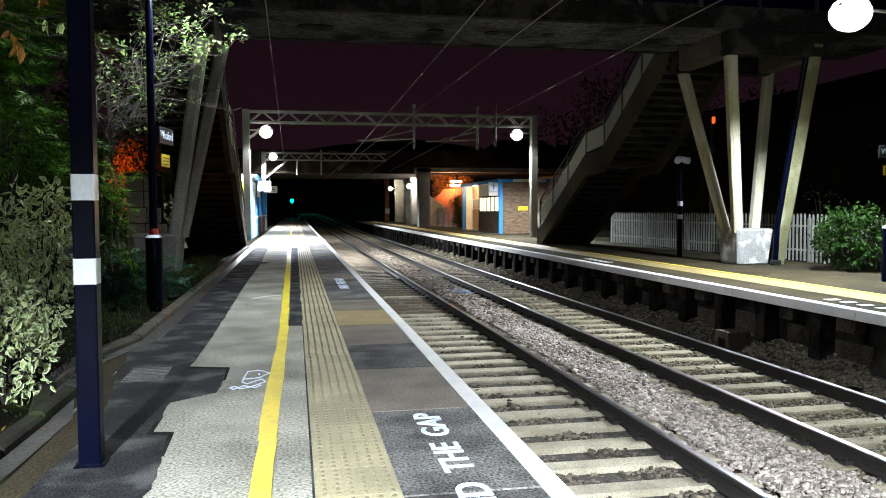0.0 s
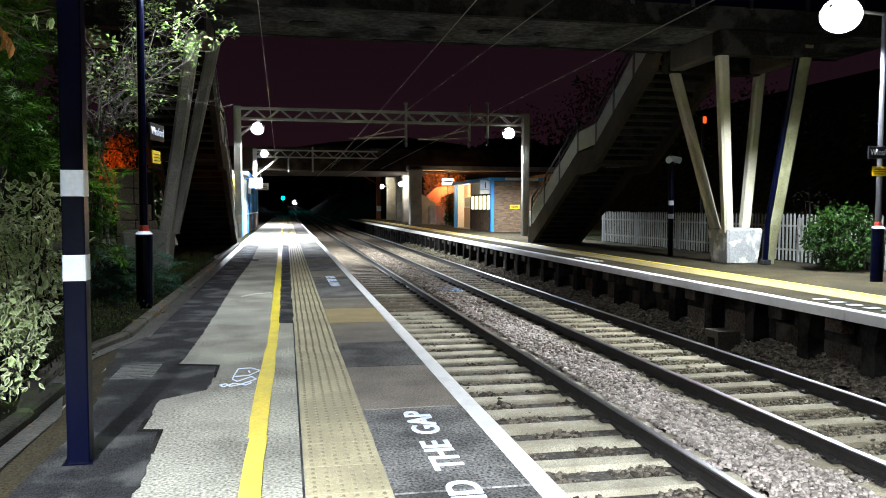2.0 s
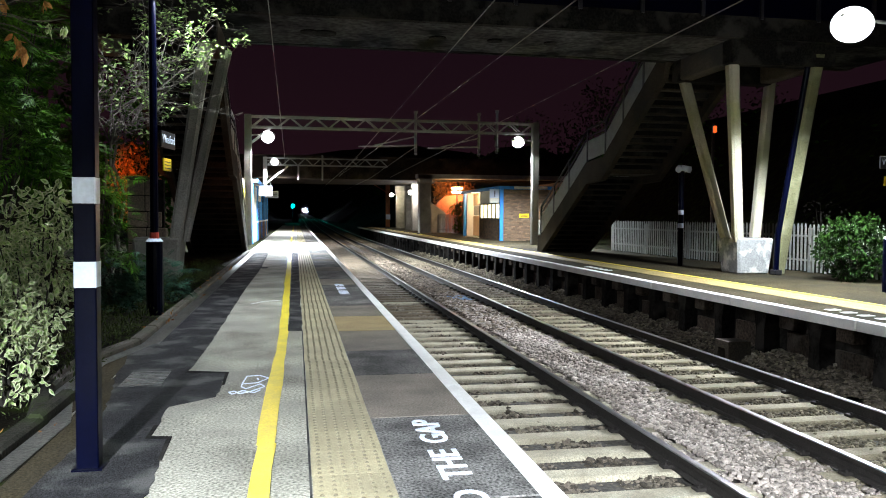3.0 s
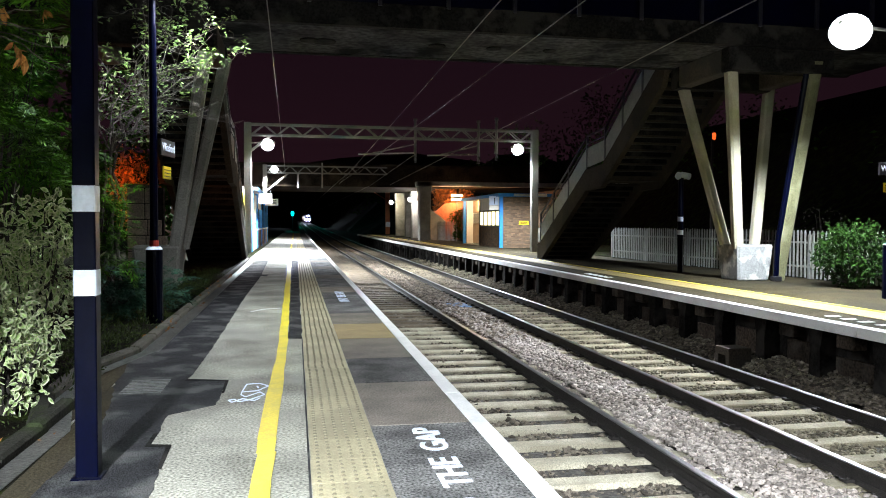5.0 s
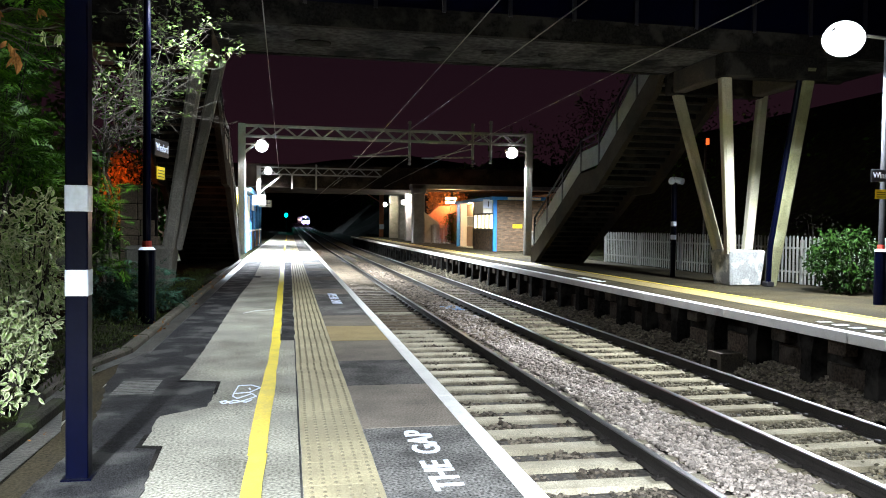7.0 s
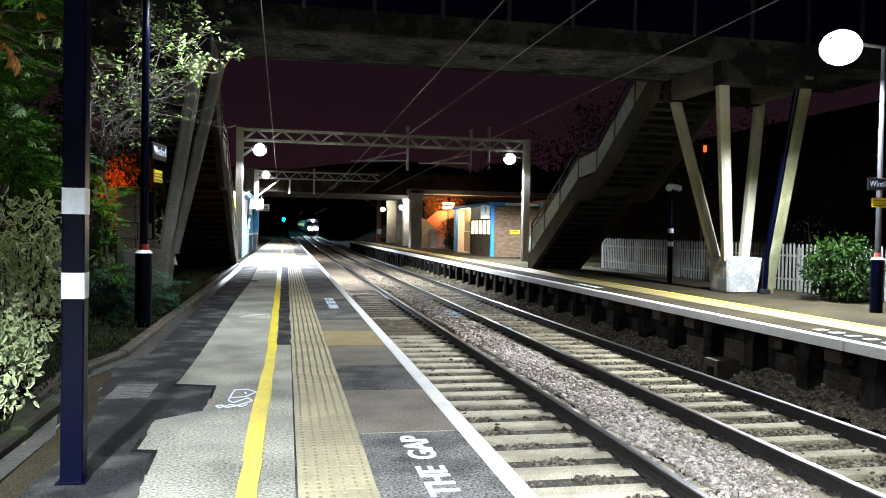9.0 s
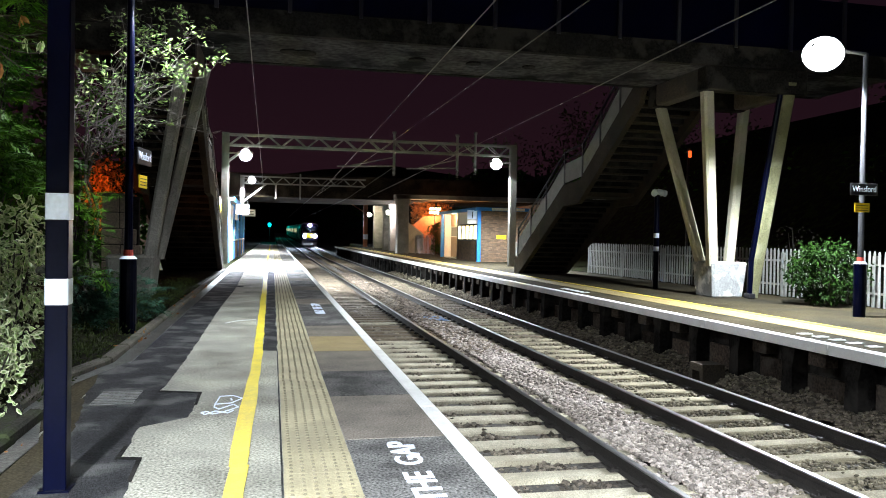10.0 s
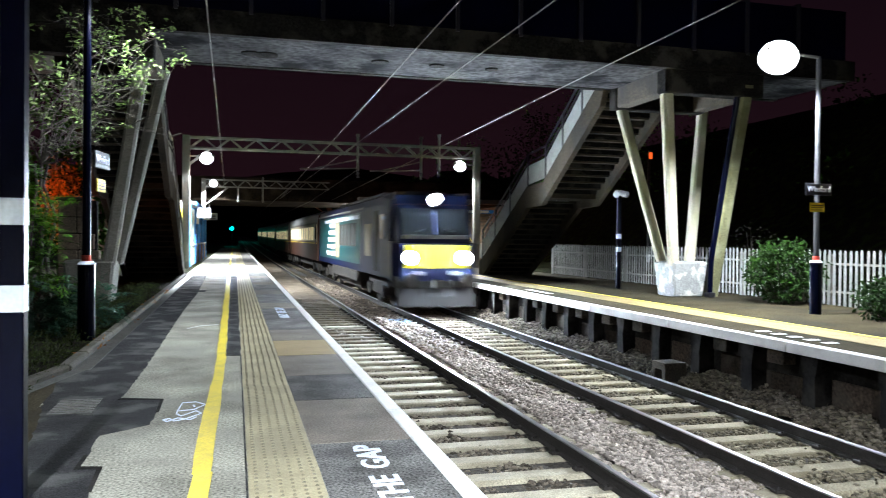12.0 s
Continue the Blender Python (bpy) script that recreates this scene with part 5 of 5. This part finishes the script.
# leaf colour already holds the orange of the sodium light
M["leaf_lamplit"] = mat("lamplit_leaf", (0.4, 0.16, 0.04), 0.7, vary=0.3, scale=4, fine=60, bump=0.1, per_piece=0.5, island=True)
M["leaf_mid"] = mat("glossy_green_leaf", (0.014, 0.04, 0.005), 0.55, vary=0.4, scale=8, fine=80, bump=0.1, spec=0.1, per_piece=0.5, island=True)
M["leaf_spray"] = mat("conifer_spray", (0.075, 0.18, 0.014), 0.65, vary=0.35, scale=2.5, fine=30, bump=0.1, spec=0.06, tint=(0.025, 0.08, 0.006), per_piece=0.5, island=True)
M["ember"] = glow("orange_lamp", (1.0, 0.12, 0.02), 0.45)
M["brick_red"] = mat("red_brick", (0.24, 0.1, 0.06), 0.85, vary=0.3, scale=5, fine=40, bump=0.4)
M["plaster"] = mat("stained_render", (0.2, 0.155, 0.115), 0.9, vary=0.3, scale=2, fine=30, bump=0.3)
M["rust"] = mat("rusty_mast", (0.4, 0.14, 0.06), 0.7, vary=0.25, scale=3, bump=0.2)
M["lantern_small"] = glow("wall_lamp_glow", (0.95, 0.97, 1.0), 25.0)

ground()
platform = near_platform()
kerbs(platform)
for y in (0.0, 10.3):
    for word, start, span in (("MIND", 3.0, 0.66), ("THE", 3.83, 0.5), ("GAP", 4.48, 0.51)):
        lettering(word, 0.232, (0.897, start + y, 0.0035), (0, 0, 90), "white_paint", platform, span=span, bold=0.004)
far = far_platform()
banks()
track(RAILS_NEAR, PHASE_NEAR, "sleeper")
track(RAILS_FAR, PHASE_FAR, "sleeper_olive")
footbridge()
staircase(9.25, 11.25)
staircase(-1.72, -3.72)
for i, (b, h, w) in enumerate(LANTERNS):
    lantern(b, h, board=i in (1, 5))
banded_post()
camera_post()
g = gantry(35.3, -2.05, 11.05, 5.2, 5.66)
registration(g, 5.38, 35.3, 4.45, -2.6)
registration(g, 8.34, 35.3, 4.45, -2.4)
registration(g, 9.2, 35.3, 4.6, -0.1)
g = gantry(60.0, -2.25, 7.1, 5.1, 5.62, False)
part("drop_tube", tube((0.2, 60, 4.0), (0.2, 60, 5.1), 0.06), "steel", g)
part("drop_tube", tube((2.0, 60, 4.0), (2.0, 60, 5.9), 0.06), "steel", g)
wires()
waiting_room()
near_shelter()
road_bridge()
palisade("palisade_fence", (12.45, 5.0), (12.45, 29.5), 1.2, 0.152, "pale galvanised palisade fence behind the platform")

# planting beside the near platform
bush("variegated_shrub", -1.98, 5.85, 0.05, 0.86, 0.3, 1900, 0.062, "leaf_pale", "dense shrub with cream-edged variegated leaves", 11, spread=0.085, centres=130)
bush("variegated_shrub", -2.3, 7.5, 0.25, 1.62, 0.42, 1250, 0.085, "leaf_pale", "tall loose shrub with pale variegated leaves", 12, spread=0.12, centres=90)
bush("variegated_shrub", -2.75, 8.2, 0.1, 1.3, 0.45, 700, 0.085, "leaf_pale", "loose shrub with pale variegated leaves behind another", 19, spread=0.12, centres=60)
conifer("evergreen_shrub", [((-3.5, 8.9, 1.75), (-2.5, 9.6, 2.6)), ((-3.5, 9.0, 2.85), (-2.75, 9.6, 3.2)), ((-3.4, 8.9, 3.3), (-2.6, 9.4, 4.0))], 520, 0.42, "tall dark conifer with feathery drooping sprays", 13)
conifer("evergreen_shrub", [((-2.85, 11.3, 0.5), (-2.3, 11.9, 2.1))], 190, 0.32, "slim dark conifer behind the lamp column", 14)
bush("evergreen_shrub", -4.6, 12.9, 0.2, 5.0, 1.0, 1500, 0.12, "leaf_dark", "tall dark evergreen shrub", 16, spread=0.3, centres=70, aspect=3, droop=0.1, flat=0.4)
bush("evergreen_shrub", -6.6, 16.5, 0.0, 5.2, 1.9, 2600, 0.16, "leaf_dark", "dark overgrown hedge behind the planting bed", 17, spread=0.5, centres=90)
conifer("low_juniper", [((-2.75, 11.3, 0.12), (-1.95, 11.9, 0.66)), ((-2.4, 12.0, 0.1), (-1.72, 12.8, 0.6)), ((-2.75, 11.2, 0.1), (-2.2, 11.6, 0.4))], 620, 0.24, "low spreading blue-green juniper", 15, "leaf_teal")
gnarly_tree("small_tree", (-2.62, 12.1, 0), (-2.62, 12.0, 2.35), [(-1.28, 11.7, 4.12, 0.9), (-1.75, 11.6, 4.15, 0.8), (-1.22, 11.8, 3.6, 0.6), (-1.4, 11.9, 3.85, 0.8), (-1.8, 11.6, 2.95, 0.15), (-2.75, 11.6, 4.0, 0.25), (-2.15, 11.9, 4.4, 0.35), (-1.25, 11.9, 3.05, 0.1), (-1.75, 11.5, 3.4, 0.3), (-2.1, 11.5, 3.35, 0.2), (-3.05, 11.8, 3.4, 0.2), (-1.6, 12.2, 4.5, 0.6), (-2.2, 11.4, 2.75, 0.12)],
            "thin tree with crooked bare branches and sparse fresh leaves", 21)
bush("lamp_lit_hedge", -4.55, 23.5, 1.2, 3.5, 0.5, 1500, 0.12, "leaf_lamplit", "hedge with orange street lamplight painted into its leaves", 36, spread=0.35)


def hanging_twigs():
    """Thin arching twigs of a tree beside the path, with a few dry leaves left on them."""
    t = group_of("drooping_tree")
    tagged(t, "thin arching twigs with a few hanging dry orange leaves", "tree")
    part("trunk", tube((-2.1, 4.75, 0), (-1.82, 4.62, 1.95), 0.03, 0.015, sides=7), "bark", t)
    for arc in [[(-1.683, 4.6, 2.412), (-1.569, 4.6, 2.457), (-1.483, 4.6, 2.487), (-1.368, 4.6, 2.49)], [(-1.654, 4.6, 2.442), (-1.511, 4.6, 2.412), (-1.368, 4.6, 2.381), (-1.24, 4.6, 2.403)], [(-1.654, 4.6, 2.427), (-1.483, 4.6, 2.397), (-1.354, 4.6, 2.345), (-1.24, 4.6, 2.351)], [(-1.683, 4.6, 2.397), (-1.497, 4.6, 2.351), (-1.354, 4.6, 2.297), (-1.22, 4.6, 2.3)], [(-1.654, 4.6, 2.381), (-1.454, 4.6, 2.306), (-1.34, 4.6, 2.215), (-1.214, 4.6, 2.164)]]:
        bm = add_tube(bmesh.new(), (-1.82, 4.62, 1.95), arc[0], 0.012, 0.007, sides=5)
        for a, b in zip(arc, arc[1:]):
            m = (Vector(a) + Vector(b)) / 2 + Vector((0, 0, -0.006))
            add_tube(bm, a, m, 0.004, 0.0035, sides=5)
            add_tube(bm, m, b, 0.0035, 0.0025, sides=5)
        part("twig", bm, "twig", t)
    leaves("dry_leaves", [(-1.331, 4.6, 2.478), (-1.488, 4.6, 2.297), (-1.466, 4.6, 2.267), (-1.44, 4.6, 2.23), (-1.546, 4.6, 2.487)], 26, 0.075, 0.02, "leaf_dry", t, 22, droop=2.0, outward=0.2, aspect=2.6)
    leaves("pale_leaves", [(-1.231, 4.6, 2.357), (-1.32, 4.6, 2.366)], 7, 0.07, 0.012, "leaf_pale", t, 23, droop=2.0, outward=0.2, aspect=2.6)


hanging_twigs()
bush("evergreen_shrub", 11.65, 14.6, 0.0, 1.5, 0.78, 2900, 0.1, "leaf_mid", "rounded green shrub in front of the fence", 31, spread=0.17, centres=150)
bush("evergreen_shrub", 11.1, 11.2, 0.0, 0.66, 0.55, 1500, 0.09, "leaf_mid", "low green shrub in front of the fence", 32, spread=0.18)
bush("dry_shrub", 14.2, 19.0, 0.3, 2.0, 0.9, 160, 0.07, "bark", "sparse brown winter shrub behind the fence", 33, spread=0.3, centres=40)
bush("evergreen_shrub", 12.3, 57.5, 0.0, 2.6, 0.8, 2600, 0.13, "leaf_dark", "green shrub beside the bridge steps", 34, spread=0.3)
bush("lamp_lit_tree", 13.2, 66.0, 1.8, 5.0, 1.6, 2400, 0.24, "leaf_lamplit", "tree with orange street lamplight painted into its leaves", 35, spread=0.5)


def stepped_wall():
    w = group_of("garden_wall")
    tagged(w, "red brick wall sloping down beside the bridge steps", "wall", kind="structure")
    part("wall", prism([(10.9, 0), (14.6, 0), (14.6, 3.2), (12.2, 3.0), (10.9, 1.9)], 0.3, "y", 63.6), "brick_red", w)
    part("rendered_wall", prism([(10.6, 0), (12.0, 0), (12.0, 1.6), (10.6, 2.6)], 0.25, "y", 62.4), "concrete", w)
    l = group_of("street_lamp", (12.45, 60.0, 0))
    tagged(l, "orange street lamp on a slim post", "street lamp")
    part("post", tube((0, 0, 0), (0, 0, 3.2), 0.05), "steel", l)
    for z in (3.15, 3.45):
        part("lamp_glass", box((-0.42, -0.16, z), (0.42, 0.16, z + 0.16), 0.05), "bulb_warm", l)
    part("head", box((-0.3, -0.1, 3.3), (0.3, 0.1, 3.46)), "black", l)


stepped_wall()
palisade("palisade_fence", (10.9, 59.5), (12.0, 57.5), 1.5, 0.152, "grey palisade fence by the bridge columns")


def gate_pier():
    w = group_of("stone_wall")
    tagged(w, "weathered pale block wall at the back of the bed", "wall", kind="structure")
    part("wall", box((-3.6, 18.03, 0), (-2.86, 18.25, 2.1)), "shade_and_seams", w)
    for r in range(6):
        z, x, end = r * 0.35, -3.62, -2.62 - r * 0.09
        while x < end - 0.1:
            x1 = min(end, x + random.uniform(0.36, 0.5))
            part("block", box((x + 0.008, 18.0 + random.uniform(-0.01, 0.01), z + 0.008), (x1 - 0.008, 18.22, z + 0.342), 0.015), "plaster", w)
            x = x1
    part("coping", box((-3.66, 17.95, 2.1), (-2.98, 18.3, 2.17), 0.02), "concrete_dark", w)


gate_pier()


def woods(name, x_side, seed):
    """Dark wooded slopes along the cutting past the station."""
    rs = np.random.RandomState(seed)
    nx, ny = 10, 44
    v, f = [], []
    for j in range(ny):
        y = 78 + j * 14.0
        for i in range(nx):
            u = i / (nx - 1)
            x = x_side * (11 + u * 60) + 4.0 * (x_side > 0)
            z = -1.2 + min(1, u * 3.2) * (11 + 3 * math.sin(y * 0.05 + x_side) + rs.uniform(-1.6, 1.6))
            v.append((x + rs.uniform(-1, 1), y, z if i else -1.25))
    for j in range(ny - 1):
        for i in range(nx - 1):
            k = j * nx + i
            f.append((k, k + 1, k + nx + 1, k + nx))
    ob = mesh_of(name, v, f, "far_ground")
    tagged(ob, "black wooded cutting slope at night", "woods", kind="stuff")
    c = [q for q in v if q[2] > 4]
    lv = leaves("far_foliage", c, 9000, 1.1, 3.2, "leaf_dark", None, seed)
    tagged(lv, "dark tree tops above the cutting", "woods", kind="stuff")


woods("wooded_slope", -1, 41)
woods("wooded_slope", 1, 42)
rs = np.random.RandomState(44)
crowns = [(x, y, z) for x, y, z in zip(rs.uniform(21, 34, 160), rs.uniform(-5, 75, 160), rs.uniform(2, 9.5, 160)) if z < 2.5 + (x - 21) * 0.75]
crowns += [(x, y, z) for x, y, z in zip(rs.uniform(17, 42, 130), rs.uniform(62, 76, 130), rs.uniform(4, 13.5, 130)) if z < 6.5 + (x - 17) * 0.75]
tagged(leaves("dark_trees", crowns, 16000, 0.3, 1.5, "leaf_dark", None, 45), "black mass of trees on the bank behind the fence", "trees", kind="stuff")
backs = [(x, y, z) for x, y, z in zip(rs.uniform(-14, -3.6, 150), rs.uniform(25, 31, 150), rs.uniform(0.5, 10.5, 150))]
tagged(leaves("dark_trees", backs, 9000, 0.34, 0.95, "leaf_dark", None, 46), "tall black trees behind the planting bed", "trees", kind="stuff")
hill = link("hill", prism([(-900, -1.2), (1200, -1.2), (900, 30), (300, 26), (190, 33), (144, 50), (90, 56), (34, 51), (-9, 44), (-40, 34), (-120, 30), (-600, 26)], 8, "y", 600), "far_ground")
tagged(hill, "dark distant hill", "hill", kind="structure")


def colour_signal():
    s = group_of("colour_light_signal", (-0.9, 250, -1.2))
    tagged(s, "railway signal on a post showing green", "signal")
    part("post", tube((0, 0.3, 0), (0, 0.3, 5.0), 0.09), "black", s)
    part("backboard", box((-0.4, 0.1, 4.6), (0.4, 0.2, 6.2), 0.02), "black", s)
    bm = bmesh.new()
    bmesh.ops.create_uvsphere(bm, u_segments=16, v_segments=8, radius=0.42, matrix=Matrix.Translation((0, 0, 5.45)) @ Matrix.Diagonal((1, 0.3, 1, 1)))
    part("green_lens", bm, "signal_green", s)


colour_signal()


def plastic_sheet():
    bm = bmesh.new()
    bmesh.ops.create_grid(bm, x_segments=8, y_segments=8, size=0.5)
    for v in bm.verts:
        v.co.x *= 0.6 + 0.15 * noise.noise(v.co * 3)
        v.co.y *= 1.1
        v.co.z = 0.06 + 0.05 * noise.noise(v.co * 4 + Vector((3, 1, 0)))
    s = link("plastic_sheet", bm, "blue_sheet")
    s.location = (4.52, 21.45, BED)
    tagged(s, "crumpled blue plastic sheet lying on the ballast", "plastic sheet")


plastic_sheet()
for y in (8.7, 18.4):
    for i in range(5):
        part("edge_lettering", box((FAR_EDGE + 0.42, y + i * 0.34, -0.002), (FAR_EDGE + 0.62, y + i * 0.34 + 0.12, 0.005)), "white_line", far, "worn white edge lettering")

for name, x0, x1, n, m in (("brown_ballast", 1.3, 3.6, 28000, "stone_brown"), ("pale_ballast", 3.4, 5.0, 36000, "stone"), ("stained_ballast", 4.85, 7.5, 28000, "stone_olive")):
    stones(name, n, 2.5, 17.0, x0, x1, 0.0245, "loose crushed stone ballast around the sleepers", 5, m)
    stones(name, n // 2, 15.0 if m == "stone" else 17.0, 48.0, x0, x1, 0.042, "loose crushed stone ballast around the sleepers", 6, "stone_tan" if m == "stone" else m)
    if m == "stone_olive":
        stones("ballast_shoulder", 16000, 4.0, 32.0, 6.72, 7.56, 0.034, "grey ballast shoulder heaped against the platform wall", 8, "stone_brown")
    if m == "stone":
        stones(name, n // 7, 15.5, 23.0, x0, x1, 0.036, "loose crushed stone ballast around the sleepers", 7, m)

def far_light():
    l = group_of("distant_lamp", (19.49, 34.0, 5.52))
    tagged(l, "small orange lamp on a post far beyond the fence", "street lamp")
    part("lamp_glass", box((-0.07, -0.07, -0.16), (0.07, 0.07, 0.16), 0.03), "ember", l)
    part("post", tube((0, 0.15, -5.52), (0, 0.15, 0.3), 0.06), "black", l)


far_light()


def ground_cover():
    """Moss and fallen leaves along the bed's front edge."""
    rs = np.random.RandomState(77)
    pts = [(x, y, 0.02) for x, y in zip(rs.uniform(-2.7, -1.78, 260), rs.uniform(5.0, 22.0, 260))]
    tagged(leaves("moss", pts, 9000, 0.05, 0.16, "grass", None, 78, droop=-0.8, aspect=4), "low mossy grass in the bed", "grass", kind="stuff")
    pts = [(x, y, 0.018) for x, y in zip(rs.uniform(-1.72, -1.5, 60), rs.uniform(3.2, 20.0, 60))]
    lv = leaves("fallen_leaf", pts, 160, 0.05, 0.04, "leaf_dry", None, 79, droop=0)
    tagged(lv, "brown fallen leaves in the gutter", "leaves", kind="stuff")


ground_cover()

loco = locomotive()
coaches = [coach()]
for i in range(4):
    coaches.append(copy_thing(coaches[0], Matrix()))


def motions():
    mid = sum(RAILS_FAR) / 2
    for k, thing in enumerate([loco] + coaches):
        rows = []
        for t in [0, 1, 2, 3, 4, 5, 6, 7, 8, 9, 9.5, 10, 10.5, 11, 11.5, 12]:
            y = 22.3 + (12 - t) * 51.3 + (0 if k == 0 else 20.8 + 23.2 * (k - 1))
            rows.append((t, pose(mid, y, RAIL + rise(y), 0.39 if y > 80 else 0, 0, 0)))
        walk(thing, rows)


motions()
